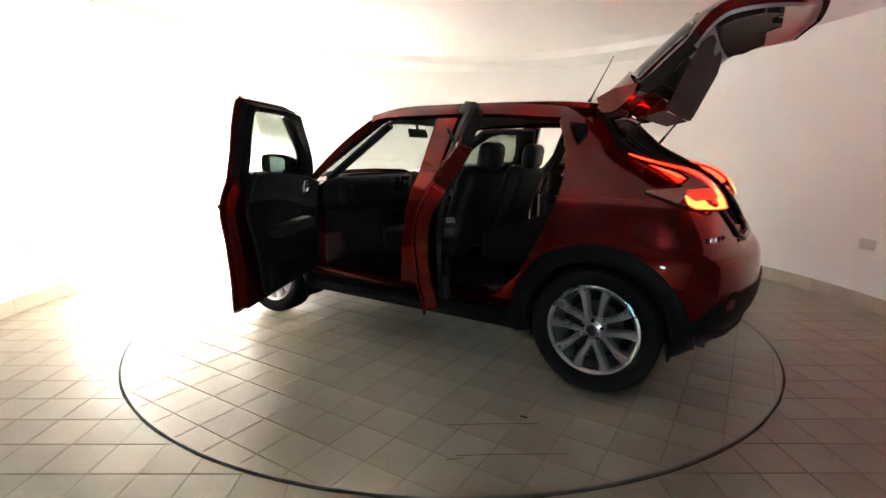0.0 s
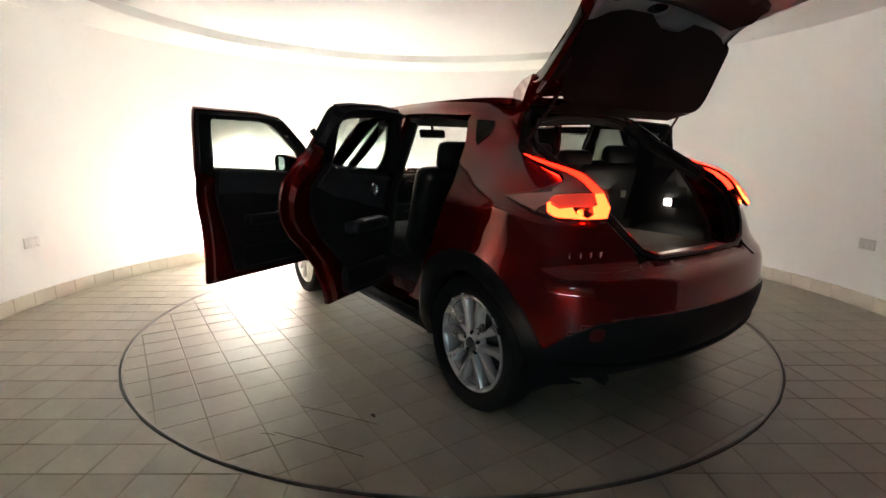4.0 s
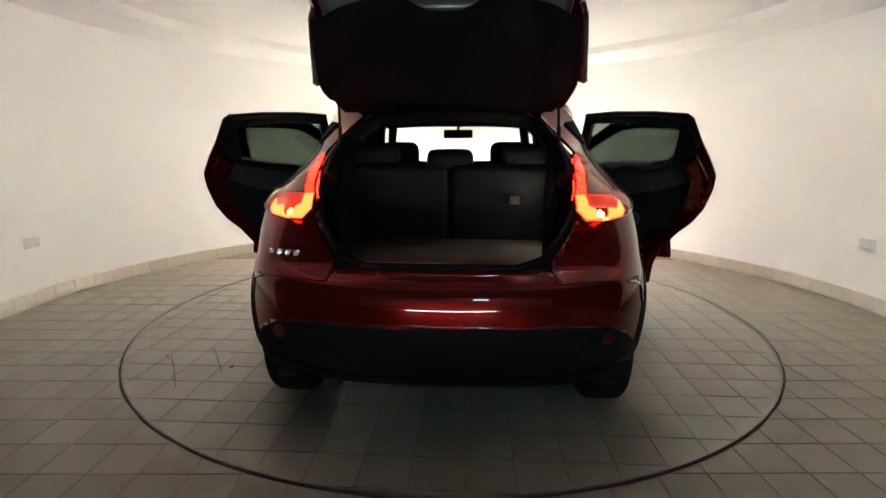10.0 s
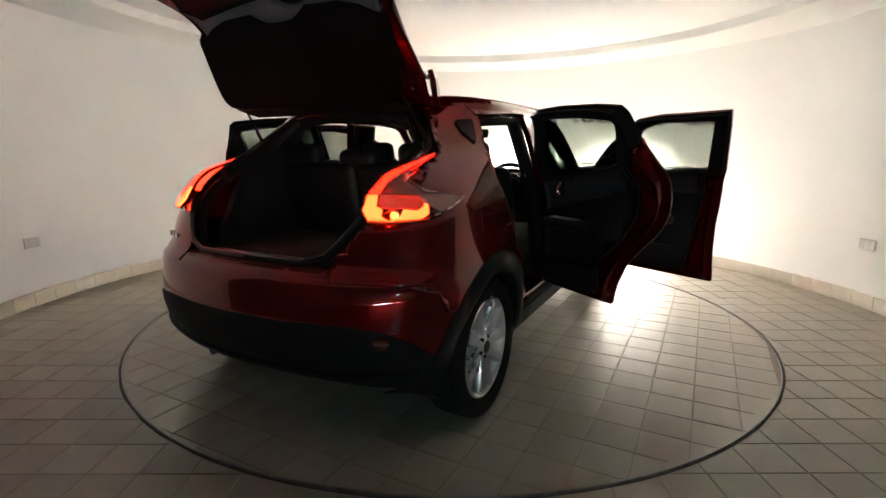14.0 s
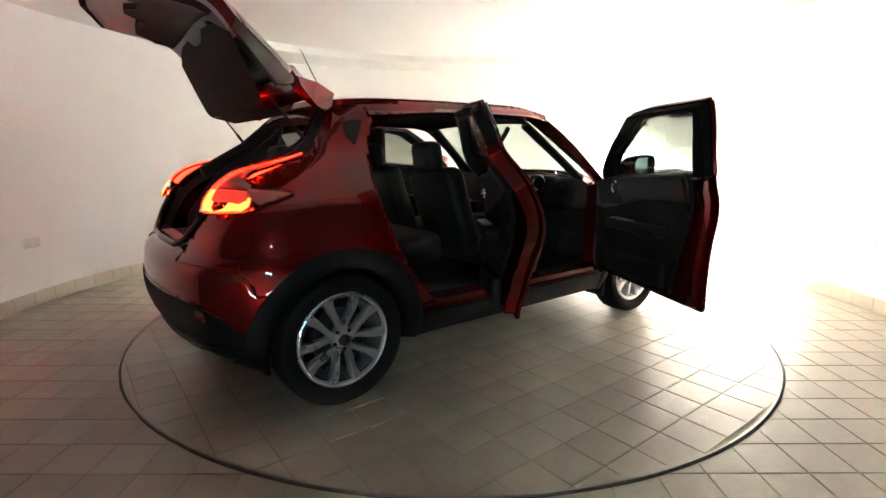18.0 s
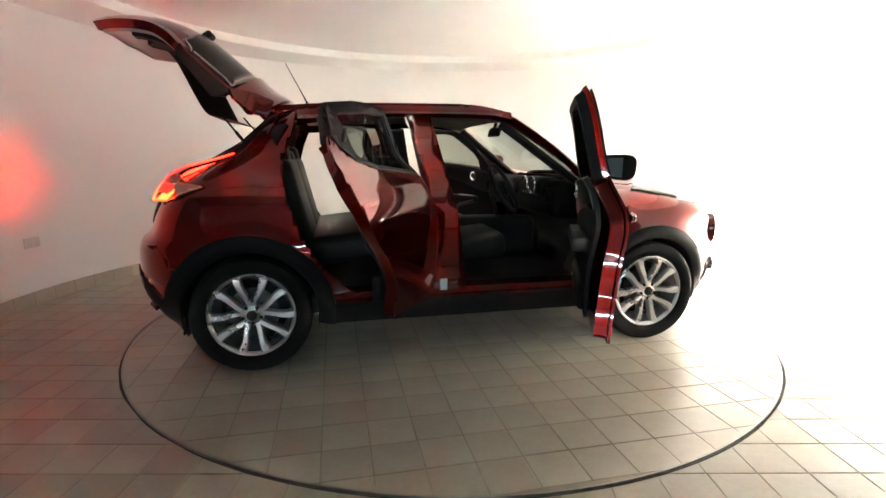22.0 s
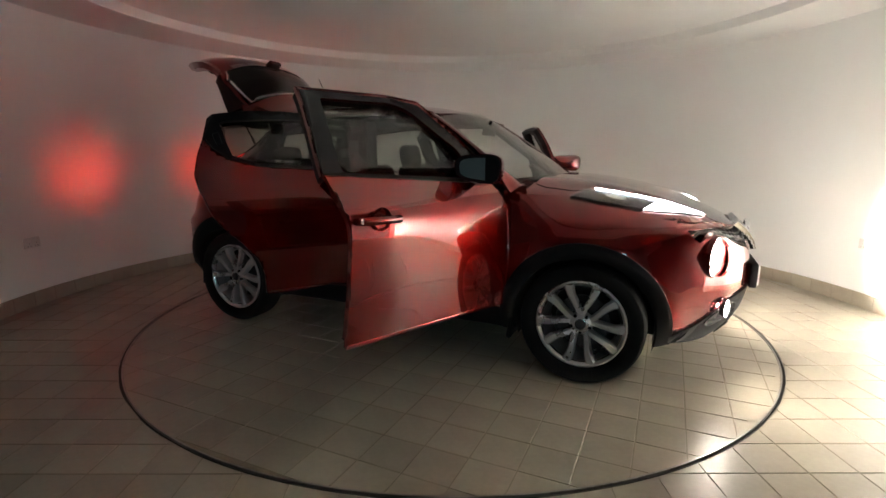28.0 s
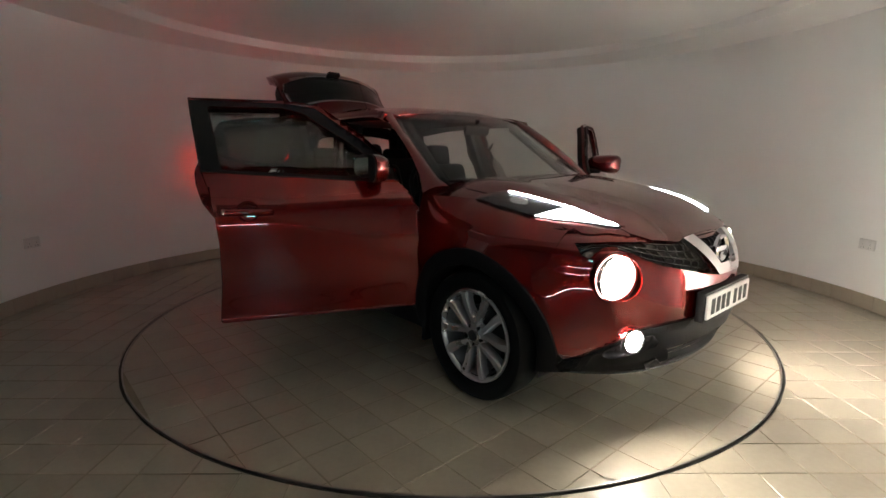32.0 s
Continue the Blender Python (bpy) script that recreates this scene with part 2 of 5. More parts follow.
ring_sheet(bm, SOFFIT_R, SOFFIT_Z + 0.01, SOFFIT_R, CEIL_Z, 0, 2 * math.pi, 160)
ring_sheet(bm, SOFFIT_R, CEIL_Z, 0.02, CEIL_Z, 0, 2 * math.pi, 160)
bmesh.ops.contextual_create(bm, geom=[e for e in bm.edges if len(e.link_faces) == 1 and e.verts[0].co.xy.length < 0.1])
bmesh.ops.remove_doubles(bm, verts=bm.verts[:], dist=1e-4)
tagged(part("ceiling", bm, M_CEIL), "white plaster ceiling with a lowered ring round its edge", "ceiling", kind="structure")
# the entrance passage behind the camera: unseen, kept dark to darken the car's reflections
for name, dims in (("wall_east", (3.0, -4.40, 1.2, 0.2, 4.5, 2.6)), ("wall_west", (-3.0, -4.40, 1.2, 0.2, 4.5, 2.6))):
    tagged(part(name, box(bmesh.new(), *dims), M_PASSAGE), "assumed dark side wall of the unseen hall", "wall", kind="structure")
tagged(part("ceiling_passage", box(bmesh.new(), 0, -4.45, 2.68, 6.2, 4.6, 0.2), M_PASSAGE), "assumed dark ceiling of the unseen hall", "ceiling", kind="structure")
bm = bmesh.new()
for k in range(25):
    box(bm, 0, -6.6, 0.09 + k * 0.1, 5.8, 0.04, 0.094, 0.012)
shutter = tagged(part("door_shutter", bm, M_DARKWALL), "closed dark grey roller shutter across the entrance", "door", kind="structure")
part("daylight_gap", box(bmesh.new(), -0.2, -6.57, 0.022, 2.4, 0.02, 0.018), M_SLIT, shutter, "thin line of daylight under the shutter")

bm = bmesh.new()
box(bm, 0, -1.6, -0.16, 8.2, 11.0, 0.3)
floor = tagged(part("floor", bm, M_GROUT, smooth=False), "tan ceramic tiled floor round the turntable", "floor", kind="structure")

bm = bmesh.new()
ring_sheet(bm, TABLE_R + 0.012, -0.003, WALL_R, -0.003, 0, 2 * math.pi, 160)
part("grout_bed", bm, M_GROUT, floor)
part("grout_bed", box(bmesh.new(), 0, -4.9, -0.0082, 5.8, 3.6, 0.01), M_GROUT, floor)
bm = bmesh.new()
ring_sheet(bm, TABLE_R + 0.012, -0.012, TABLE_R + 0.012, 0.0, 0, 2 * math.pi, 160)
part("frame_ring", bm, M_STEEL_RIM, floor, "steel edge round the turntable")
screen = tagged(new("wall_screen"), "small lit bluish display on the passage wall", "display")
part("case", box(bmesh.new(), 0.55, -6.566, 1.45, 0.42, 0.03, 0.26, 0.008), M_BLACK, screen)
part("panel", box(bmesh.new(), 0.55, -6.549, 1.45, 0.38, 0.004, 0.22), M_TEAL, screen, "glowing bluish panel")

# skirting of short tiles, each a curved piece
skirt = tagged(wall_arc("skirting", WALL_R - 0.006, 0.005, 0.0, 0.115, A0, A1, 160, M_GROUT), "tan ceramic skirting tiles along the wall", "skirting")
def skirting_tile(a0, a1):
    bm = bmesh.new()
    rows = []
    for k in range(5):
        a = a0 + (a1 - a0) * k / 4
        rows.append([bm.verts.new((q * math.cos(a), q * math.sin(a), z)) for q, z in
                     ((WALL_R - 0.016, 0.002), (WALL_R - 0.016, 0.116), (WALL_R - 0.013, 0.120), (WALL_R - 0.004, 0.120))])
    for p, q in zip(rows, rows[1:]):
        for i in range(3):
            bm.faces.new((p[i], q[i], q[i + 1], p[i + 1]))
    bm.faces.new(rows[0]), bm.faces.new(rows[-1][::-1])
    bmesh.ops.recalc_face_normals(bm, faces=bm.faces[:])
    return mesh_of("skirting_tile", bm)
n_sk = int((A1 - A0) * WALL_R / 0.205)
da = (A1 - A0) / n_sk
piece = skirting_tile(-da / 2 + 0.0006, da / 2 - 0.0006)
for k in range(n_sk):
    o = part("tile", piece, M_SKIRT, skirt)
    o.matrix_basis = pose(0, 0, 0, 0, 0, math.degrees(A0 + (k + 0.5) * da))

# sockets on the wall
def socket(a, z):
    s = tagged(new("wall_socket"), "white plastic double wall socket", "socket", "wall sockets")
    part("plate", box(bmesh.new(), 0, 0, 0, 0.014, 0.146, 0.086, 0.005), M_SOCKET, s)
    for y in (-0.034, 0.034):
        part("switch", box(bmesh.new(), -0.009, y, 0.024, 0.006, 0.014, 0.020, 0.002), M_SOCKET, s)
    for y in (-0.034, 0.034):
        # thin black bars on the plate stand in for the shade inside the holes
        bm = bmesh.new()
        for dy, dz in ((0, -0.004), (-0.011, -0.026), (0.011, -0.026)):
            box(bm, -0.0072, y + dy, dz, 0.001, 0.004, 0.007)
        part("pin_holes", bm, M_GAP, s)
    s.matrix_basis = pose((WALL_R - 0.007) * math.cos(a), (WALL_R - 0.007) * math.sin(a), z, 0, 0, math.degrees(a))
socket(math.radians(2.7), 0.523)
socket(math.radians(180 - 1.2), 0.523)

# ---- turntable ----
table = tagged(new("turntable"), "round turntable of tan ceramic tiles with thin steel rim", "turntable")
bm = bmesh.new()
ring_sheet(bm, TABLE_R - 0.012, -0.002, 0.02, -0.002, 0, 2 * math.pi, 128)
bmesh.ops.contextual_create(bm, geom=[e for e in bm.edges if len(e.link_faces) == 1 and e.verts[0].co.xy.length < 0.1])
part("bed", bm, M_GROUT, table, "dark grout bed")
bm = bmesh.new()
ring_sheet(bm, TABLE_R - 0.012, 0.004, TABLE_R - 0.004, 0.004, 0, 2 * math.pi, 160)
ring_sheet(bm, TABLE_R - 0.004, 0.004, TABLE_R - 0.004, -0.02, 0, 2 * math.pi, 160)
ring_sheet(bm, TABLE_R - 0.012, -0.01, TABLE_R - 0.012, 0.004, 0, 2 * math.pi, 160)
part("rim", bm, M_STEEL_RIM, table, "thin steel edging")
# ---- the car's surfaces: x forward, y to its left, z up, origin under the middle of the wheelbase ----
HALF = lut([(0.15, 0.74), (0.25, 0.80), (0.36, 0.842), (0.50, 0.856), (0.68, 0.870), (0.82, 0.873), (0.92, 0.866), (1.00, 0.852),
            (1.06, 0.830), (1.14, 0.795), (1.25, 0.768), (1.38, 0.738), (1.50, 0.695), (1.56, 0.640)])
NOSE = lut([(0.15, 1.90), (0.24, 1.99), (0.32, 2.06), (0.42, 2.10), (0.52, 2.12), (0.62, 2.12), (0.72, 2.105), (0.80, 2.065), (0.87, 1.995), (0.95, 1.90)])
TAIL = lut([(0.18, -1.74), (0.30, -1.86), (0.42, -1.955), (0.52, -1.985), (0.66, -1.985), (0.74, -1.965), (0.80, -1.90), (0.90, -1.855),
            (1.00, -1.80), (1.10, -1.72), (1.20, -1.59), (1.30, -1.44), (1.40, -1.28), (1.50, -1.14), (1.56, -1.05)])
HOOD = lut([(0.80, 1.115), (1.00, 1.115), (1.15, 1.105), (1.30, 1.085), (1.50, 1.045), (1.70, 0.990), (1.85, 0.930), (1.98, 0.865), (2.08, 0.79)])
ROOF = lut([(-1.20, 1.525), (-1.00, 1.555), (-0.70, 1.572), (-0.30, 1.580), (0.00, 1.576), (0.20, 1.550), (0.36, 1.500), (0.5, 1.44)])
XF, NB, WN = 0.95, 0.74, 0.868


def smooth(a, b, x):
    s = min(1.0, max(0.0, (x - a) / (b - a)))
    return s * s * (3 - 2 * s)


def flare(x, z):
    out = 0.0
    for cx in (-1.265, 1.265):
        r = math.hypot(x - cx, z - 0.335)
        out += 0.030 * math.exp(-((r - 0.43) / 0.10) ** 2) * smooth(1.02, 0.72, z) * smooth(0.72, 1.0, abs(x))
    return out


def half_at(x, z):
    """Half the width of the body's side at x and height z."""
    w = HALF(z)
    if x > 0.6:
        k = smooth(0.90, 1.14, x)
        top = HOOD(x)
        q = min(1.0, max(0.0, (z - NB) / (top - NB)))
        w = w * (1 - k) + min(HALF(min(z, NB)), WN) * k * (1 - q ** 3) ** (1 / 3)
    if x > XF:
        q = min(1.0, (x - XF) / (max(NOSE(min(z, 0.72)), XF + 0.1) - XF))
        w *= math.sqrt(max(0.0, 1 - q ** 3.8))
    up = smooth(1.0, 1.3, z)
    xr, p = -1.0 + 0.5 * up, 7.0 - 3.2 * up
    if x < xr:
        q = min(1.0, (xr - x) / (xr - TAIL(z)))
        w *= math.sqrt(max(0.0, 1 - q ** p))
    return w + flare(x, z)


def side_of(s):
    return lambda x, z: (x, s * half_at(x, z), z)


def front_at(y, z):
    """The nose and front bumper."""
    w = min(HALF(min(z, NB)), WN)
    return (XF + (NOSE(z) - XF) * max(1e-4, 1 - min(1, (y / w) ** 2)) ** (1 / 3.8), y, z)


def rear_at(y, z):
    """The tail and rear bumper."""
    up = smooth(1.0, 1.3, z)
    xr, p = -1.0 + 0.5 * up, 7.0 - 3.2 * up
    return (xr - (xr - TAIL(z)) * max(1e-4, 1 - min(1, (y / HALF(z)) ** 2)) ** (1 / p), y, z)


NOSE_RING = {}


def nose_ring(z):
    """The plan curve of the nose at height z, from its middle round the corner and back along the side: lengths, x, y."""
    key = round(z, 5)
    if key not in NOSE_RING:
        w = min(HALF(min(z, NB)), WN)
        th = 0.5 * math.pi * (1 - np.linspace(0, 1, 200) ** 1.5)
        k = np.array([smooth(0.45, 0.80, math.cos(a)) for a in th])
        tip = NOSE(z) * (1 - k) + NOSE(min(z, 0.72)) * k
        x = XF + (tip - XF) * np.sin(th) ** (2 / 3.8)
        y = w * np.cos(th)
        y = np.array([b * (1 - c) + half_at(a, z) * c for a, b, c in zip(x, y, k)])
        NOSE_RING[key] = (np.concatenate([[0], np.cumsum(np.hypot(np.diff(x), np.diff(y)))]), x, y)
    return NOSE_RING[key]


def nose_at(u, z):
    """The nose wrapped round both corners; u is the length from the middle."""
    s, x, y = nose_ring(z)
    q = abs(u)
    return (float(np.interp(q, s, x)), float(np.interp(q, s, y)) * (1 if u >= 0 else -1), z)


def nose_y(pts):
    """Outline points (y, z) as points (u, z) of the nose."""
    out = []
    for y, z in pts:
        s, xs, ys = nose_ring(z)
        k = int(np.argmax(ys)) + 1
        out.append((math.copysign(float(np.interp(abs(y), ys[:k], s[:k])), y), z))
    return out


def nose_x(pts):
    """Outline points (x, z) on the side as points (u, z) of the nose."""
    return [(float(np.interp(-x, -nose_ring(z)[1], nose_ring(z)[0])), z) for x, z in pts]


def hood_at(x, y):
    w = WN * math.sqrt(max(1e-4, 1 - min(1, max(0, x - XF) / (2.11 - XF)) ** 3.8))
    ridge = 0.012 * math.exp(-((abs(y) - 0.50) / 0.10) ** 2) * smooth(2.0, 1.6, x)
    return (x, y, NB + (HOOD(x) - NB) * max(1e-4, 1 - min(1, abs(y) / w) ** 3) ** (1 / 3) + ridge)


def roof_at(x, y):
    return (x, y, ROOF(x) - 0.028 * (abs(y) / 0.55) ** 2.4)


def screen_at(x, y):
    q = x + 0.12 * (y / 0.6) ** 2
    return (x, y, 1.525 - 0.63 * (q - 0.33) - 0.05 * (q - 0.33) * (q - 1.05))


RING = {}


def ring_at(z):
    """The plan curve of the tail at height z, from its middle round the corner and forward along the side: lengths, x, y."""
    key = round(z, 5)
    if key not in RING:
        up = smooth(1.0, 1.3, z)
        xr, p, w = -1.0 + 0.5 * up, 7.0 - 3.2 * up, HALF(z)
        th = 0.5 * math.pi * np.linspace(1, 0, 220) ** 3
        x = list(xr - (xr - TAIL(z)) * np.sin(th) ** (2 / p)) + [-0.3]
        y = list(w * np.cos(th)) + [w]
        y = np.array([b + flare(a, z) * (b / w) for a, b in zip(x, y)])
        x = np.array(x)
        s = np.concatenate([[0], np.cumsum(np.hypot(np.diff(x), np.diff(y)))])
        RING[key] = (s, x, y)
    return RING[key]


def tail_at(u, z):
    """The tail wrapped round both corners; u is the length from the middle."""
    s, x, y = ring_at(z)
    q = abs(u)
    return (float(np.interp(q, s, x)), float(np.interp(q, s, y)) * (1 if u >= 0 else -1), z)


def flank_of(sign):
    """The same surface with u counted rearwards from x = -0.3 on the side."""
    def at(u, z):
        s, x, y = ring_at(z)
        q = s[-1] - u
        return (float(np.interp(q, s, x)), sign * float(np.interp(q, s, y)), z)
    return at


def ux(x, z):
    s, xs, ys = ring_at(z)
    return float(np.interp(x, xs, s))


def uy(y, z):
    s, xs, ys = ring_at(z)
    k = int(np.argmax(ys)) + 1
    return float(np.interp(y, ys[:k], s[:k]))


def side_pts(pts):
    return [(ring_at(z)[0][-1] - ux(x, z), z) for x, z in pts]


def back_pts(pts):
    return [(ring_at(z)[0][-1] - uy(y, z), z) for y, z in pts]
# ---- the car ----
car = tagged(new("car"), "dark red metallic car, doors and tailgate open, lamps lit", "car")
CX, CY = -0.094, -0.052


def arc(cx, cz, r, a0, a1, n):
    return [(cx + r * math.cos(radians(a0 + (a1 - a0) * k / n)), cz + r * math.sin(radians(a0 + (a1 - a0) * k / n))) for k in range(n + 1)]


def fender_top(x):
    return NB + 0.75 * (HOOD(x) - NB)


EDGE = lut([(0.80, 0.42), (0.835, 0.435), (0.90, 0.487), (0.96, 0.525), (1.03, 0.558), (1.10, 0.577), (1.18, 0.605), (1.25, 0.604), (1.30, 0.565), (1.36, 0.515), (1.42, 0.460), (1.47, 0.405)])


def mirrored(pts):
    """A half outline from the middle outwards and back to the middle, closed over both halves."""
    return pts + [(-y, z) for y, z in reversed(pts) if abs(y) > 1e-6]


def arch_trim(cx, s, r_out):
    """The black lip round a wheel opening: a moulded strip swept along the arch."""
    bm = bmesh.new()
    rows = []
    for k in range(57):
        a = radians(-12 + 204 * k / 56)
        ca, sa = math.cos(a), math.sin(a)
        yo = half_at(cx + r_out * ca, max(0.20, 0.335 + r_out * sa))
        ym = max(yo, half_at(cx + 0.41 * ca, max(0.25, 0.335 + 0.41 * sa)) - 0.012, 0.80)
        rows.append([bm.verts.new((cx + r * ca, s * y, 0.335 + r * sa)) for r, y in
                     ((r_out, yo - 0.02), (r_out - 0.002, yo + 0.008), (r_out - 0.012, yo + 0.014), ((r_out + 0.372) / 2, (yo + ym) / 2 + 0.018), (0.380, ym + 0.012), (0.370, ym + 0.004), (0.366, ym - 0.10))])
    for p, q in zip(rows, rows[1:]):
        for i in range(6):
            bm.faces.new((p[i], p[i + 1], q[i + 1], q[i]))
    bm.faces.new(rows[0])
    bm.faces.new(rows[-1][::-1])
    bmesh.ops.recalc_face_normals(bm, faces=bm.faces[:])
    part("arch_trim", bm, M_BLACK, car, "black plastic wheel arch trim")


BORE = back_pts([(0.640 + 0.026 * math.cos(q), 1.000 + 0.021 * math.sin(q)) for q in np.linspace(0, 2 * math.pi, 17)[:-1]])

# nose
HOOD_EDGE = [(0.0, 0.872), (0.15, 0.870), (0.28, 0.855), (0.42, 0.866), (0.475, 0.884), (0.52, 0.906), (0.60, 0.914), (0.68, 0.914)]
panel("bonnet",
             [(x, y) for x, y in [(1.0, 0.0), (0.99, 0.25), (0.955, 0.45), (0.93, 0.60), (1.00, 0.645), (1.16, 0.66), (1.27, 0.60), (1.45, 0.585),
              (1.62, 0.555), (1.75, 0.528), (1.875, 0.482), (1.945, 0.41), (1.992, 0.28), (2.010, 0.12), (2.014, 0.0), (2.010, -0.12), (1.992, -0.28),
              (1.945, -0.41), (1.875, -0.482), (1.75, -0.525), (1.62, -0.555), (1.45, -0.585), (1.27, -0.60), (1.16, -0.66), (1.00, -0.645),
              (0.93, -0.60), (0.955, -0.45), (0.99, -0.25)]], hood_at, M_PAINT, car, 0.02, 0.07)
LAMP_C, LAMP_R = (0.615, 0.718), 0.101
round_hole = {s: [(s * LAMP_C[0] + 0.086 * math.cos(2 * math.pi * k / 28), LAMP_C[1] + LAMP_R * math.sin(2 * math.pi * k / 28)) for k in range(28)] for s in (1, -1)}
GRILLE = [(0.0, 0.70), (0.19, 0.705), (0.27, 0.726), (0.40, 0.756), (0.50, 0.790), (0.55, 0.822), (0.60, 0.836), (0.66, 0.832), (0.705, 0.800), (0.722, 0.822), (0.715, 0.864), (0.60, 0.870), (0.50, 0.868), (0.30, 0.852), (0.12, 0.862), (0.0, 0.864)]
LOW = [(0.0, 0.285), (0.30, 0.30), (0.36, 0.37), (0.0, 0.40)]
SEAM = [(1.700, 0.910), (1.690, 0.80), (1.672, 0.72)]
half = nose_y([(0.0, 0.50), (0.27, 0.50), (0.41, 0.494), (0.527, 0.478), (0.605, 0.420), (0.688, 0.345)]) + nose_x([(1.735, 0.330)] + arc(1.265, 0.335, 0.440, 4, 50, 8) + [(x - 0.03, z) for x, z in SEAM[::-1]]) + nose_y(HOOD_EDGE[::-1])
bumper = panel("front_bumper", mirrored(half), nose_at, M_PAINT, car, 0.012, 0.025, lift=-0.005, holes=[mirrored(nose_y(GRILLE)), nose_y(round_hole[1]), nose_y(round_hole[-1])])
panel("lower_grille_trim", mirrored(nose_y([(0.0, 0.215), (0.35, 0.22), (0.55, 0.235), (0.69, 0.255), (0.69, 0.350), (0.605, 0.428), (0.527, 0.486), (0.41, 0.502), (0.27, 0.508), (0.0, 0.508)])),
      nose_at, M_BLACK, car, 0.03, 0.05, "black plastic lower bumper", lift=0.006, holes=[mirrored(nose_y(LOW))])
panel("corner_trim", nose_y([(0.685, 0.255), (0.685, 0.352)]) + nose_x([(1.76, 0.335), (1.70, 0.30), (1.70, 0.255)]), nose_at, M_BLACK, car, 0.03, 0.05, "black plastic bumper corner", lift=0.006)
panel("corner_trim", [(-u, z) for u, z in nose_y([(0.685, 0.255), (0.685, 0.352)]) + nose_x([(1.76, 0.335), (1.70, 0.30), (1.70, 0.255)])], nose_at, M_BLACK, car, 0.03, 0.05, "black plastic bumper corner", lift=0.006)
panel("skid_plate", mirrored(nose_y([(0.0, 0.235), (0.36, 0.245), (0.44, 0.305), (0.40, 0.330), (0.33, 0.285), (0.0, 0.275)])), nose_at, M_DARKSTEEL, car, 0.02, 0.05,
      "grey painted skid strip", lift=0.014)
for z in (0.325, 0.36):
    bm = bmesh.new()
    tube(bm, [(front_at(y, z)[0] - 0.03, y, z) for y in (-0.34, -0.2, 0, 0.2, 0.34)], 0.008, 0.006)
    part("intake_bar", bm, M_BLACK, car)
GRILLE_LOW = lut([(0, 0.70), (0.19, 0.705), (0.27, 0.726), (0.40, 0.756), (0.50, 0.790), (0.55, 0.822), (0.60, 0.836), (0.66, 0.832), (0.70, 0.808)])
GRILLE_TOP = lut([(0, 0.864), (0.12, 0.862), (0.30, 0.852), (0.50, 0.868), (0.60, 0.870), (0.72, 0.864)])
# grille: dark backing, honeycomb ribs, chrome V and ring
panel("grille_backing", mirrored([(y, z) for y, z in GRILLE]), lambda y, z: (front_at(y, z)[0] - 0.05, y, z), M_GAP, car, 0.01, 0.08)
bm = bmesh.new()
for k in range(4):
    f = 0.14 + k * 0.24
    pts = []
    for y in np.linspace(-0.70, 0.70, 31):
        a = abs(y)
        lo = GRILLE_LOW(a)
        hi = GRILLE_TOP(a)
        z = lo + (hi - lo) * f
        pts.append((front_at(y, z)[0] - 0.022, y, z))
    tube(bm, pts, 0.007, 0.005, 6)
for k in range(-14, 14):
    y = k * 0.05
    a = abs(y)
    lo = GRILLE_LOW(a)
    hi = GRILLE_TOP(a)
    tube(bm, [(front_at(y + 0.02 * i, lo + (hi - lo) * f)[0] - 0.024, y + 0.02 * (i % 2), lo + (hi - lo) * f) for i, f in ((0, 0.02), (1, 0.27), (0, 0.52), (1, 0.77), (0, 0.98))], 0.006, 0.005, 6)
part("grille", bm, M_MESH, car, "black honeycomb grille")
for s in (1, -1):
    panel("chrome_wing", [(s * y, z) for y, z in [(0.0, 0.692), (0.115, 0.692), (0.255, 0.848), (0.165, 0.858), (0.085, 0.735), (0.0, 0.735)]], front_at, M_CHROME, car,
          0.03, 0.03, "chrome V of the grille", lift=0.028)
bm = bmesh.new()
turned(bm, [(0.050, 0.0), (0.060, -0.012), (0.068, -0.004), (0.066, 0.012), (0.052, 0.012)], 32, pose(2.086, 0, 0.80, 0, -14, 90), True)
box(bm, 2.090, 0, 0.80, 0.012, 0.15, 0.026, 0.004)
part("badge", bm, M_CHROME, car, "chrome ring badge with a bar")
# number plate, its characters as plain bars
plate = part("number_plate", box(bmesh.new(), 2.142, 0, 0.565, 0.012, 0.52, 0.111, 0.004), M_PLATE, car, "white number plate")
part("plate_holder", box(bmesh.new(), 2.118, 0, 0.565, 0.04, 0.55, 0.14, 0.008), M_BLACK, car)
for k, y in enumerate((-0.20, -0.135, -0.07, 0.02, 0.08, 0.14, 0.20)):
    part("character_bar", box(bmesh.new(), 2.1485, -y, 0.565, 0.002, 0.042, 0.072), M_GAP, plate)

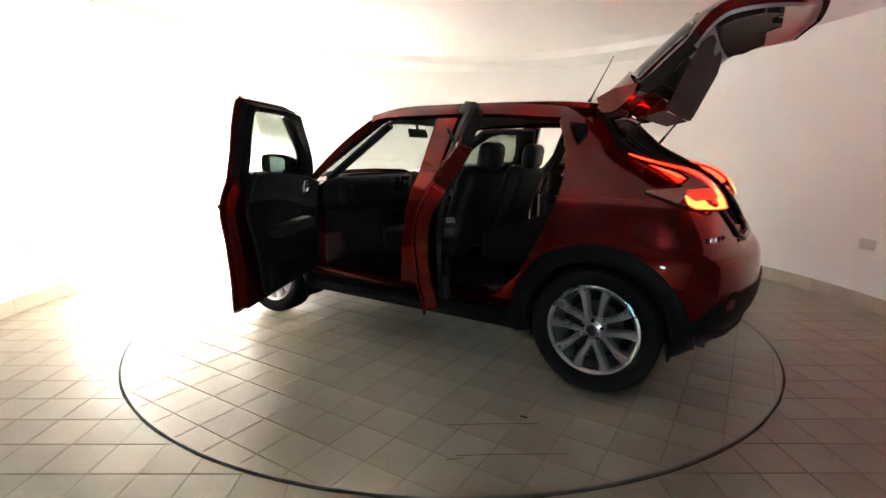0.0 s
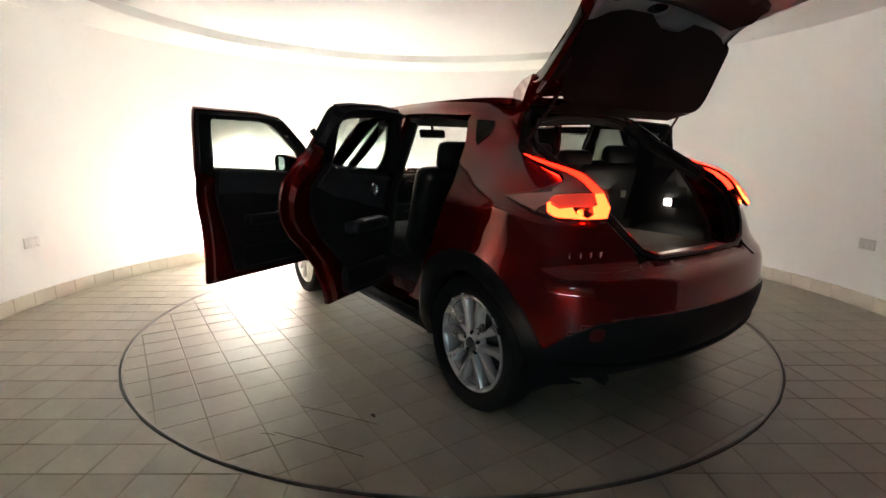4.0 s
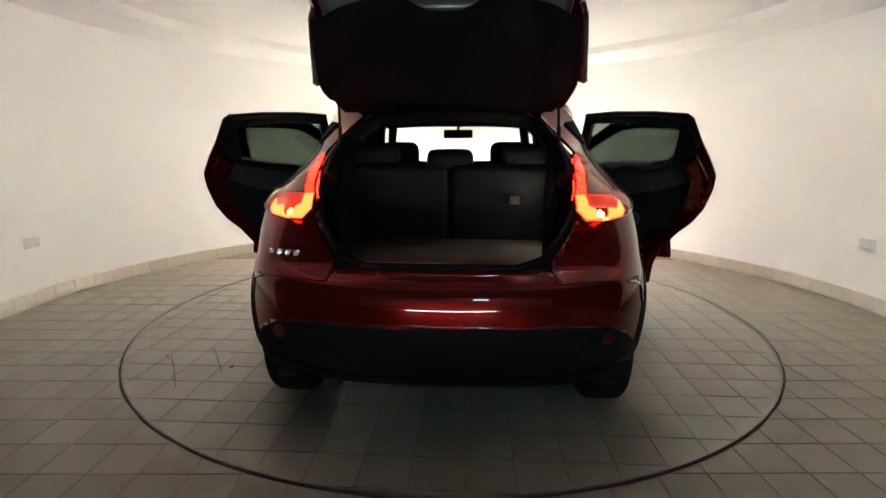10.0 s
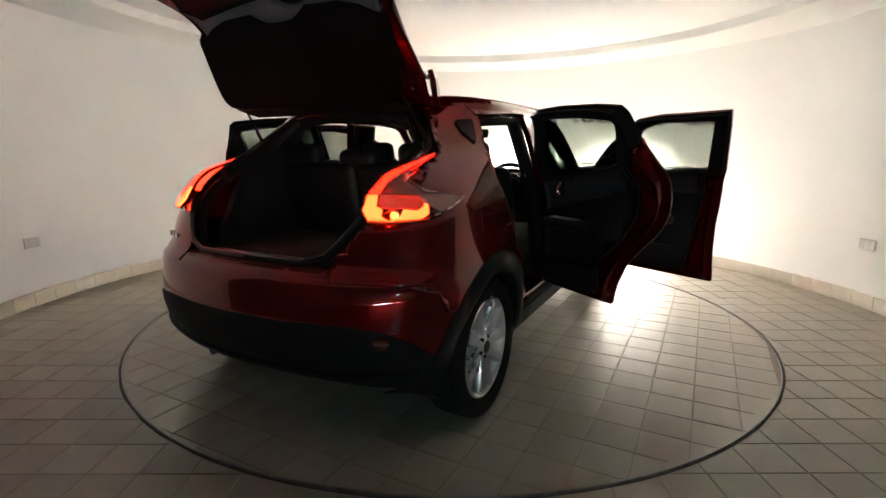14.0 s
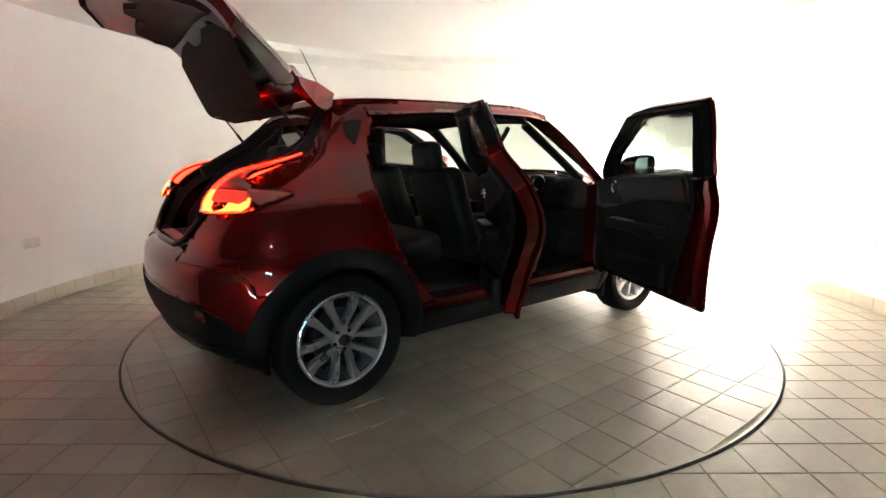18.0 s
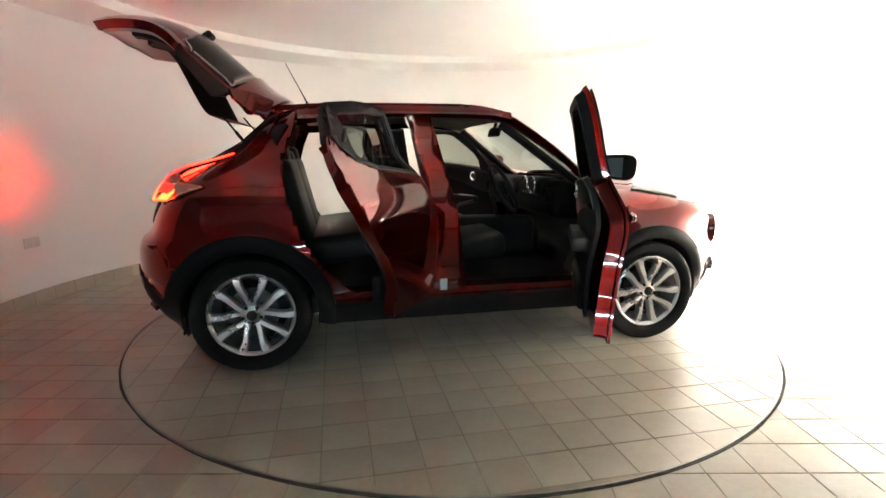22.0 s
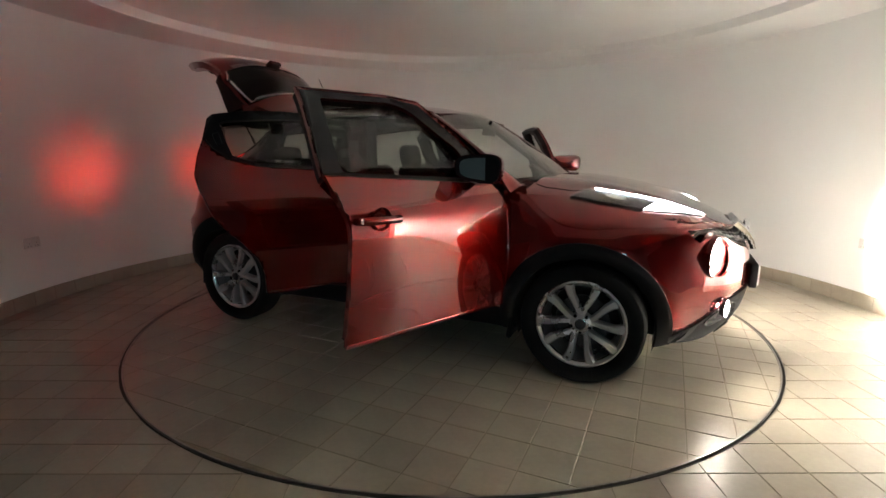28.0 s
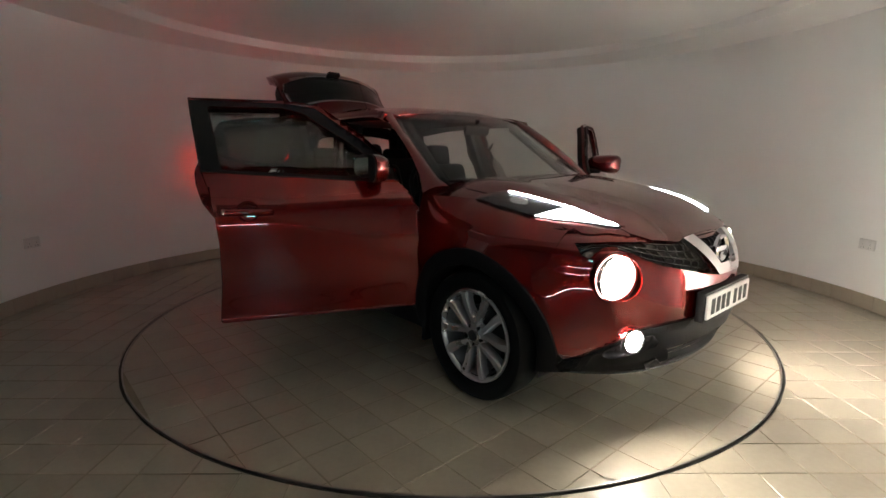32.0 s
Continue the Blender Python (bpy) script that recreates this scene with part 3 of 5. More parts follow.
# round main lamps: a deep dark tube with the bulb at its bottom, a self-lit reflector, clear cover in front
for s in (1, -1):
    c = Vector(front_at(s * LAMP_C[0], LAMP_C[1])) + Vector((-0.022, 0, 0))
    m2 = Matrix.Translation(c) @ pose(0, 0, 0, 0, 0, -90 + 24 * s)
    m3 = Matrix.Translation(c + Vector((0.012, s * 0.006, 0))) @ pose(0, 0, 0, 0, 0, -90 + 6 * s) @ pose(0, 0, 0, -4, 0, 0)
    lamp = part("head_lamp", turned(bmesh.new(), [(0.128, -0.040), (0.106, -0.030), (0.108, -0.012), (0.112, 0.004), (0.108, 0.014), (0.098, 0.010), (0.094, -0.02), (0.088, -0.07)], 40, m2), M_PAINT, car, "round head lamp")
    # deep tube added to cut the bulb's light down to a narrow beam
    part("bowl", turned(bmesh.new(), [(0.060, -0.026), (0.050, -0.022), (0.044, -0.016), (0.042, -0.020), (0.042, -0.150), (0.0, -0.154)], 40, m3), M_GAP, lamp, "added dark tube that narrows the beam")
    part("reflector", turned(bmesh.new(), [(0.096, -0.004), (0.070, -0.004), (0.046, -0.010), (0.0425, -0.018), (0.0425, -0.030)], 40, m3), M_RING, lamp, "reflector given its own glow for bounced bulb light")
    part("bulb", turned(bmesh.new(), [(0.040, -0.146), (0.0, -0.144)], 32, m3), M_MAIN, lamp, "glowing white lamp")
    part("lens", turned(bmesh.new(), [(0.097, 0.006), (0.080, 0.016), (0.05, 0.025), (0.0, 0.028)], 40, m2), M_LENS, lamp, "clear lamp glass")
    c = Vector(nose_at(s * nose_y([(0.552, 0.436)])[0][0], 0.436)) + Vector((0.014, s * 0.006, 0))
    m = Matrix.Translation(c) @ pose(0, 0, 0, 0, 0, -90 + 20 * s)
    fog = part("fog_lamp", turned(bmesh.new(), [(0.050, 0.0), (0.056, 0.008), (0.050, 0.012), (0.045, 0.006), (0.040, -0.02)], 28, m), M_BLACK, car, "small round fog lamp")
    part("bulb", turned(bmesh.new(), [(0.045, 0.004), (0.03, 0.010), (0.0, 0.012)], 28, m), M_FOG, fog, "glowing fog lamp")
    panel("fog_surround", [(s * u, z) for u, z in nose_y(rounded([(0.42, 0.40), (0.47, 0.465), (0.585, 0.432), (0.645, 0.37), (0.60, 0.34)], 0.03))], nose_at, M_BLACK, car, 0.02, 0.05, "black fog lamp surround", lift=0.010)
    # boomerang lamp on the bonnet's shoulder
    out = [(1.155, 0.730), (1.21, 0.655), (1.275, 0.600), (1.45, 0.585), (1.60, 0.560), (1.75, 0.530), (1.832, 0.490), (1.80, 0.545), (1.72, 0.610), (1.62, 0.680), (1.50, 0.728), (1.32, 0.742)]
    hl = panel("daylight_lamp", [(x, s * y) for x, y in out], hood_at, M_GLOSS, car, 0.02, 0.05, "boomerang shaped lamp with lit white bands", lift=0.004)
    band = [(1.27, 0.606), (1.45, 0.590), (1.60, 0.565), (1.75, 0.536), (1.820, 0.497), (1.817, 0.501), (1.75, 0.5395), (1.60, 0.5685), (1.45, 0.5935), (1.28, 0.6095)]
    panel("light_band", [(x, s * y) for x, y in band], hood_at, M_DAY, hl, 0.004, 0.04, "lit white band", lift=0.009)
    bowl = [(1.812, 0.512), (1.79, 0.542), (1.70, 0.622), (1.62, 0.678), (1.53, 0.716), (1.555, 0.670), (1.59, 0.604), (1.63, 0.572), (1.70, 0.555), (1.77, 0.533)]
    panel("lamp_bowl", [(x, s * y) for x, y in bowl], hood_at, M_DAYDIM, hl, 0.004, 0.04, "softly lit bowl", lift=0.008)
    panel("projector", [(1.385 + 0.055 * math.cos(q), s * (0.662 + 0.028 * math.sin(q))) for q in np.linspace(0, 2 * math.pi, 17)[:-1]], hood_at, M_CHROME, hl, 0.006, 0.03, "chrome projector", lift=0.009)
    panel("lens", [(x, s * y) for x, y in out], hood_at, M_LENS, hl, 0.003, 0.05, "clear cover", lift=0.014)
    # wing
    fend = [(0.868, 0.56), (0.868, 0.90), (0.862, 1.03)] + [(x, fender_top(x)) for x in (1.0, 1.15, 1.3, 1.45, 1.58)] + [(1.66, 0.938), (1.712, 0.922)] + [(x - 0.004, z) for x, z in SEAM]
    fend += [p for p in arc(1.265, 0.335, 0.43, 47, 148, 20)]
    panel("front_wing", fend, side_of(s), M_PAINT, car, 0.025, 0.035, lift=-0.001)
    top = [(0.885, 0.70), (0.93, 0.607), (1.00, 0.652), (1.16, 0.667), (1.27, 0.607), (1.45, 0.592), (1.62, 0.562), (1.75, 0.532), (1.86, 0.48), (1.885, 0.495), (1.82, 0.575), (1.782, 0.635), (1.745, 0.665)]
    edge = [(x, 0.84 * WN * math.sqrt(max(0, 1 - (max(0, x - XF) / (2.11 - XF)) ** 3.8))) for x in (1.68, 1.55, 1.4, 1.25, 1.1, 0.97, 0.885)]
    panel("wing_top", [(x, s * y) for x, y in top + edge], hood_at, M_PAINT, car, 0.03, 0.05, lift=-0.002)
    arch_trim(1.265, s, 0.455)
    arch_trim(-1.265, s, 0.470)
    # sill
    panel("sill", [(-0.84, 0.33), (-0.84, 0.43), (0.86, 0.43), (0.86, 0.33)], side_of(s), M_PAINT, car, 0.12, 0.12, lift=-0.03)
    panel("sill_trim", rounded([(-0.86, 0.245), (-0.86, 0.37), (0.86, 0.38), (0.86, 0.25)], 0.02), side_of(s), M_BLACK, car, 0.06, 0.12, "black plastic sill trim", lift=0.004)
    # rear quarter
    qr = [(-0.66, 0.43), (-0.72, 0.46), (-0.86, 0.60), (-0.96, 0.78), (-1.03, 0.96), (-1.06, 1.10), (-1.055, 1.20), (-1.02, 1.32), (-0.975, 1.42), (-0.98, 1.485)]
    quarter = side_pts(qr) + back_pts([(EDGE(z), z) for z in np.linspace(1.47, 0.835, 40).tolist()]) + back_pts([(0.45, 0.752), (0.62, 0.752), (0.72, 0.750), (0.80, 0.748)])
    quarter += side_pts([(-1.80, 0.742), (-1.70, 0.70), (-1.675, 0.62)] + arc(-1.265, 0.335, 0.445, 140, 30, 20) + [(-0.84, 0.43)])
    panel("rear_quarter", quarter, flank_of(s), M_PAINT, car, 0.010, 0.03, holes=[BORE])
    panel("quarter_glass", rounded(side_pts([(-1.095, 1.285), (-1.125, 1.34), (-1.105, 1.395), (-1.025, 1.405)]), 0.012), flank_of(s), M_BLACK, car, 0.012, 0.03, "small black quarter window", lift=0.010)
    # pillars and roof rail
    panel("pillar_b", [(0.0, 0.42), (-0.06, 0.90), (-0.11, 1.12), (-0.20, 1.475), (-0.35, 1.475), (-0.245, 1.12), (-0.205, 0.90), (-0.20, 0.42)], side_of(s), M_PAINT, car, 0.035, 0.08, lift=-0.03)
    rail_low = lut([(-1.10, 1.455), (-0.95, 1.442), (-0.60, 1.468), (-0.20, 1.480), (0.20, 1.475), (0.31, 1.452)])
    rail_top = lut([(-1.10, 1.496), (-0.60, 1.533), (-0.20, 1.543), (0.10, 1.538), (0.31, 1.494)])
    xs = [-1.10 + 1.41 * k / 24 for k in range(25)]
    panel("cant_rail", [(x, rail_low(x)) for x in xs] + [(x, rail_top(x)) for x in reversed(xs)], side_of(s), M_PAINT, car, 0.05, 0.03, lift=-0.004)
    bm = bmesh.new()
    inner = [screen_at(x, y) for x, y in ((0.27, 0.585), (0.36, 0.615), (0.48, 0.640), (0.62, 0.665), (0.74, 0.688), (0.83, 0.700), (0.90, 0.690))]
    outer = [(x, half_at(x, z) - 0.012, z) for x, z in ((0.24, 1.490), (0.34, 1.455), (0.45, 1.385), (0.57, 1.300), (0.68, 1.210), (0.77, 1.125), (0.85, 1.030))]
    rows = []
    for p, q in zip(inner, outer):
        p, q = Vector((p[0], s * p[1], p[2])), Vector((q[0], s * q[1], q[2]))
        out = Vector((0.25, s * 0.75, 0.6)).normalized()
        rows.append([bm.verts.new(p.lerp(q, f) + out * (0.022 * math.sin(math.pi * f))) for f in (0.0, 0.25, 0.5, 0.75, 1.0)] + [bm.verts.new(q - out * 0.05), bm.verts.new(p - out * 0.03)])
    for p, q in zip(rows, rows[1:]):
        for n in range(7):
            bm.faces.new((p[n], p[(n + 1) % 7], q[(n + 1) % 7], q[n]))
    bm.faces.new(rows[0])
    bm.faces.new(rows[-1][::-1])
    bmesh.ops.recalc_face_normals(bm, faces=bm.faces[:])
    part("pillar_a", bm, M_PAINT, car)
    panel("inner_post", [(0.80, 0.42), (0.80, 1.06), (0.91, 1.05), (0.90, 0.42)], side_of(s), M_PAINT, car, 0.14, 0.1, lift=-0.05)
    bm = bmesh.new()
    box(bm, -1.625, s * 0.770, 0.290, 0.015, 0.12, 0.11, 0.012, Euler((0, radians(8), 0)))
    part("mud_flap", bm, M_RUBBER, car)
    bm = bmesh.new()
    box(bm, 0.87, s * 0.77, 0.26, 0.03, 0.16, 0.14, 0.012, Euler((0, radians(8), 0)))
    part("mud_flap", bm, M_RUBBER, car)
    # tail lamps: dark housing, lit band along the boot's edge, bright core low down, clear part above, red cover
    fl = flank_of(s)
    boom = back_pts([(0.600, 1.243), (0.572, 1.19), (0.542, 1.124), (0.523, 1.058), (0.526, 1.016), (0.565, 0.976), (0.655, 0.974), (0.745, 0.982)])
    boom += side_pts([(-1.60, 1.003), (-1.54, 1.028), (-1.465, 1.056), (-1.465, 1.066), (-1.53, 1.076)]) + back_pts([(0.700, 1.088), (0.640, 1.108), (0.618, 1.142), (0.612, 1.19), (0.611, 1.235)])

    def pod(u, z):
        """The lamp stands proud of the body, most along its inner edge."""
        p = fl(u, z)
        k = 0.040 * smooth(1.25, 1.12, z) * smooth(0.74, 0.60, abs(p[1])) + 0.012 * smooth(-1.46, -1.60, p[0])
        return (p[0] - k, p[1], p[2] + 0.45 * k * smooth(1.0, 1.1, z))

    lampb = panel("tail_lamp", boom, pod, M_GLOSS, car, 0.014, 0.02, "lit red boomerang tail lamp", lift=0.002, holes=[BORE])
    tm = Matrix.Translation((-1.60, s * 0.640, 1.000)) @ pose(0, 0, 0, 0, 0, 90)
    # bore added to gather the bulb's light into a red spot on the wall
    part("bulb_bore", turned(bmesh.new(), [(0.022, 0.125), (0.022, 0.035), (0.0, 0.033)], 24, tm), M_GAP, lampb, "added dark bore that narrows the red beam")
    part("bulb", turned(bmesh.new(), [(0.021, 0.041), (0.0, 0.043)], 24, tm), M_TAILBEAM, lampb, "glowing red bulb")
    panel("light_band", back_pts([(0.602, 1.238), (0.575, 1.19), (0.546, 1.124), (0.530, 1.062), (0.572, 1.062), (0.578, 1.10), (0.592, 1.15), (0.603, 1.20)]), pod, M_TAIL, lampb, 0.045, 0.02, "lit red band", lift=0.006)
    panel("bright_core", back_pts([(0.530, 1.060), (0.532, 1.018), (0.568, 0.982), (0.655, 0.980), (0.735, 0.986)]) + side_pts([(-1.640, 1.006), (-1.630, 1.040)]) + back_pts([(0.735, 1.040), (0.712, 1.016), (0.672, 1.022), (0.668, 0.998), (0.640, 0.981), (0.612, 0.998), (0.606, 1.022), (0.580, 1.030), (0.570, 1.060)]), pod, M_TAILHOT, lampb, 0.004, 0.02, "bright orange core", lift=0.006)
    panel("lit_part", back_pts([(0.576, 1.062), (0.586, 1.034), (0.610, 1.024), (0.640, 1.022), (0.674, 1.024), (0.710, 1.020), (0.728, 1.044), (0.700, 1.064)]), pod, M_TAILDIM, lampb, 0.003, 0.02, "dim red ribbed part", lift=0.006)
    panel("clear_part", back_pts([(0.578, 1.066), (0.700, 1.068), (0.690, 1.084), (0.640, 1.102), (0.614, 1.138), (0.608, 1.19), (0.600, 1.16), (0.586, 1.10)]), pod, M_SILVER, lampb, 0.003, 0.02, "clear silvered upper part", lift=0.006)
    panel("clear_tip", side_pts([(-1.625, 1.046), (-1.600, 1.012), (-1.54, 1.034), (-1.47, 1.060), (-1.53, 1.070), (-1.61, 1.074)]), pod, M_SILVER, lampb, 0.003, 0.02, "clear silvered tip", lift=0.006)
    panel("lens", boom, pod, M_TAILLENS, lampb, 0.003, 0.02, "glossy lamp cover", lift=0.014)
    if s < 0:
        panel("fuel_flap", rounded(side_pts([(-1.37, 1.046), (-1.205, 1.054), (-1.212, 0.906), (-1.375, 0.895)]), 0.02), fl, M_PAINT, car, 0.008, 0.03, "flush fuel filler flap", lift=0.003)

for s in (1, -1):
    panel("wing_corner", [(x, s * y) for x, y in [(0.86, 0.54), (0.95, 0.595), (1.01, 0.64), (1.04, 0.68), (0.98, 0.74), (0.88, 0.76), (0.83, 0.745), (0.80, 0.70), (0.82, 0.62)]], hood_at, M_PAINT, car, 0.02, 0.04, lift=-0.004)
panel("cowl", [(0.90, -0.62), (0.97, -0.45), (1.02, -0.2), (1.03, 0.0), (1.02, 0.2), (0.97, 0.45), (0.90, 0.62), (0.80, 0.60), (0.9, 0.3), (0.92, 0), (0.9, -0.3), (0.80, -0.60)],
      lambda x, y: (x, y, hood_at(max(x, 0.9), y)[2] - 0.03), M_BLACK, car, 0.02, 0.1, "black plastic scuttle panel")
panel("roof", rounded([(-1.12, -0.50, 0.05), (-1.12, 0.50, 0.05), (-0.7, 0.62), (-0.2, 0.645), (0.2, 0.63), (0.30, 0.60, 0.02), (0.33, 0.3), (0.335, 0.0), (0.33, -0.3), (0.30, -0.60, 0.02), (0.2, -0.63), (-0.2, -0.645), (-0.7, -0.62)], 0.02),
      roof_at, M_PAINT, car, 0.03, 0.08)
panel("roof_lining", [(-1.08, -0.48), (-1.08, 0.48), (-0.7, 0.60), (0.2, 0.61), (0.30, 0.55), (0.33, 0), (0.30, -0.55), (0.2, -0.61), (-0.7, -0.60)], lambda x, y: (x, y, roof_at(x, y)[2] - 0.045), M_TRIM, car, 0.01, 0.15)
panel("windscreen", [(0.325, 0.0), (0.32, 0.3), (0.285, 0.60), (0.40, 0.63), (0.62, 0.67), (0.82, 0.705), (0.92, 0.55), (0.99, 0.3), (1.01, 0.0), (0.99, -0.3), (0.92, -0.55), (0.82, -0.705), (0.62, -0.67), (0.40, -0.63), (0.285, -0.60), (0.32, -0.3)],
      screen_at, M_SCREEN, car, 0.005, 0.09, "windscreen")
# tail: painted surround of the boot opening, bumper, black valance
BOOT = [(0.0, 0.805), (0.30, 0.805), (0.40, 0.835), (0.455, 0.90), (0.495, 0.96), (0.528, 1.03), (0.545, 1.10), (0.556, 1.18), (0.548, 1.25), (0.510, 1.31), (0.455, 1.37), (0.385, 1.43), (0.20, 1.455), (0.0, 1.460)]
FLANGE = [(0.0, 0.785), (0.43, 0.785), (0.46, 0.835)] + [(EDGE(z) + 0.02, z) for z in (0.90, 0.96, 1.03, 1.10, 1.18, 1.25, 1.36, 1.47)] + [(0.30, 1.505), (0.0, 1.51)]
panel("boot_flange", mirrored([(uy(y, z), z) for y, z in FLANGE]), tail_at, M_BLACK, car, 0.04, 0.03, "black flange round the boot opening", lift=-0.028, holes=[mirrored([(uy(y, z), z) for y, z in BOOT])])
TOP = [(0.0, 0.798), (0.25, 0.798), (0.37, 0.800), (0.42, 0.792), (0.47, 0.775), (0.62, 0.775), (0.72, 0.775), (0.79, 0.775)]
CORNER = [(-1.75, 0.770), (-1.66, 0.740), (-1.60, 0.700)] + arc(-1.265, 0.335, 0.450, 130, 172, 9)


def tail_line(back=(), side=()):
    return [(uy(y, z), z) for y, z in back] + [(ux(x, z), z) for x, z in side]


panel("rear_bumper", mirrored(tail_line(TOP, CORNER[:-2] + [(-1.74, 0.455)]) + tail_line([(0.76, 0.51), (0.66, 0.565), (0.5, 0.580), (0.3, 0.577), (0.0, 0.575)])), tail_at, M_PAINT, car, 0.012, 0.03, lift=-0.005)
panel("rear_valance", mirrored(tail_line([(0.0, 0.300), (0.40, 0.295), (0.54, 0.290), (0.64, 0.295)], [(-1.74, 0.320), (-1.70, 0.44), (-1.74, 0.463)]) + tail_line([(0.76, 0.518), (0.66, 0.573), (0.5, 0.588), (0.3, 0.585), (0.0, 0.583)])), tail_at, M_BLACK, car, 0.03, 0.05, "black plastic lower bumper", lift=0.004)
panel("rear_lip", mirrored(tail_line([(0.0, 0.335), (0.45, 0.335), (0.68, 0.36)], [(-1.76, 0.385), (-1.76, 0.41)]) + tail_line([(0.67, 0.395), (0.42, 0.365), (0.0, 0.36)])), tail_at, M_BLACK, car, 0.03, 0.05, "black lip of the lower bumper", lift=0.022)
for s in (1, -1):
    panel("reflector", [(s * u, z) for u, z in rounded(tail_line([(0.635, 0.500), (0.690, 0.496), (0.690, 0.552), (0.635, 0.556)]), 0.024)], tail_at, M_REDPLASTIC, car, 0.008, 0.04, "red reflector", lift=0.006)
part("load_sill", box(bmesh.new(), -1.825, 0, 0.797, 0.06, 0.62, 0.012, 0.004), M_SILVER, car, "grey load sill trim")
nameplate = new("badge")
nameplate.parent = car
nameplate["label"] = "chrome nameplate of four plain bars"
for k in range(4):
    y = 0.715 - 0.040 * k
    part("letter_bar", box(bmesh.new(), rear_at(y, 0.838)[0] - 0.003, y, 0.838, 0.005, 0.028, 0.024, 0.002, Euler((0, 0, radians(28 - 4 * k)))), M_CHROME, nameplate)
bm = bmesh.new()
tube(bm, [(-1.5, 0.45, 0.26), (-1.77, 0.47, 0.245)], 0.026, seg=12)
part("exhaust", bm, M_DARKSTEEL, car)
bm = bmesh.new()
seal = mirrored(BOOT)
tube(bm, [Vector(rear_at(y, z)) + Vector((-0.004, 0, 0)) for y, z in seal + seal[:1]], 0.016, 0.016, 8, False)
part("boot_seal", bm, M_GLOSS, car, "black rubber seal round the boot")

bm = bmesh.new()
for s in (1, -1):
    tube(bm, [Vector(rear_at(s * (y - 0.03), z)) + Vector((0.05, 0, 0)) for y, z in ((0.555, 1.12), (0.560, 1.20), (0.540, 1.28), (0.480, 1.36), (0.40, 1.425), (0.22, 1.455), (0.0, 1.46))], 0.045, 0.04, 8)
part("boot_frame_trim", bm, M_BLACK, car, "black trim inside the boot opening")
# ---- wheels ----
def wheel(x, s):
    w = new("wheel")
    w.parent = car
    tyre = part("tyre", turned(bmesh.new(), [(0.235, 0.06), (0.262, 0.085), (0.300, 0.095), (0.322, 0.088), (0.333, 0.070), (0.335, 0.03), (0.335, -0.03), (0.333, -0.07),
                (0.322, -0.088), (0.300, -0.095), (0.235, -0.07)], 64), M_RUBBER, w, "black rubber tyre")
    part("barrel", turned(bmesh.new(), [(0.190, -0.09), (0.205, 0.03), (0.212, 0.060)], 64), M_ALLOY, w, "shaded barrel of the rim")
    bm = turned(bmesh.new(), [(0.211, 0.058), (0.215, 0.070), (0.226, 0.078), (0.234, 0.074), (0.236, 0.058)], 64)
    turned(bm, [(0.0, 0.074), (0.022, 0.074), (0.030, 0.070), (0.052, 0.064), (0.062, 0.050), (0.062, 0.02)], 32)
    for k in range(5):
        for d in (-1, 1):
            rows = []
            for n in range(9):
                f = n / 8
                r = 0.040 + 0.184 * f
                a = radians(126 + 72 * k + d * (6.0 + 15.5 * math.sin(min(1.0, f * 1.25) * math.pi / 2) - 3.0 * f ** 3))
                wd = 0.0150 + 0.001 * math.sin(math.pi * f) + 0.012 * f ** 3
                y = 0.060 + 0.014 * math.sin(math.pi * f * 0.55)
                t = Vector((-math.sin(a), 0, math.cos(a)))
                p = Vector((r * math.cos(a), y, r * math.sin(a)))
                rows.append([bm.verts.new(p + t * wd - Vector((0, 0.045, 0))), bm.verts.new(p + t * wd - Vector((0, 0.010, 0))), bm.verts.new(p + t * wd * 0.62),
                             bm.verts.new(p - t * wd * 0.62), bm.verts.new(p - t * wd - Vector((0, 0.010, 0))), bm.verts.new(p - t * wd - Vector((0, 0.045, 0)))])
            for p, q in zip(rows, rows[1:]):
                for i in range(5):
                    bm.faces.new((p[i], p[i + 1], q[i + 1], q[i]))
    bmesh.ops.recalc_face_normals(bm, faces=bm.faces[:])
    bmesh.ops.scale(bm, vec=(1.035, 1.0, 1.035), verts=bm.verts[:])
    part("rim", bm, M_ALLOY, w, "silver ten-spoke alloy rim")
    part("hub_cap", turned(bmesh.new(), [(0.030, 0.070), (0.028, 0.078), (0.020, 0.081), (0.0, 0.082)], 24), M_DARKSTEEL, w, "round centre cap")
    for k in range(5):
        a = radians(90 + 72 * k)
        part("wheel_nut", turned(bmesh.new(), [(0.012, 0.05), (0.011, 0.066), (0.007, 0.070), (0.0, 0.070)], 6, Matrix.Translation((0.050 * math.cos(a), 0, 0.050 * math.sin(a)))), M_GLOSS, w)
    part("brake_disc", turned(bmesh.new(), [(0.0, 0.0), (0.145, 0.0), (0.148, -0.01), (0.0, -0.012)], 40), M_DARKSTEEL, w, "dark steel brake disc")
    part("well", turned(bmesh.new(), [(0.20, -0.085), (0.0, -0.09)], 32), M_GAP, w)
    w.matrix_basis = pose(x, s * 0.775, 0.335, 0, 0, 0 if s > 0 else 180) @ pose(0, 0, 0, 0, 0 if s > 0 else 36, 0)
    return w


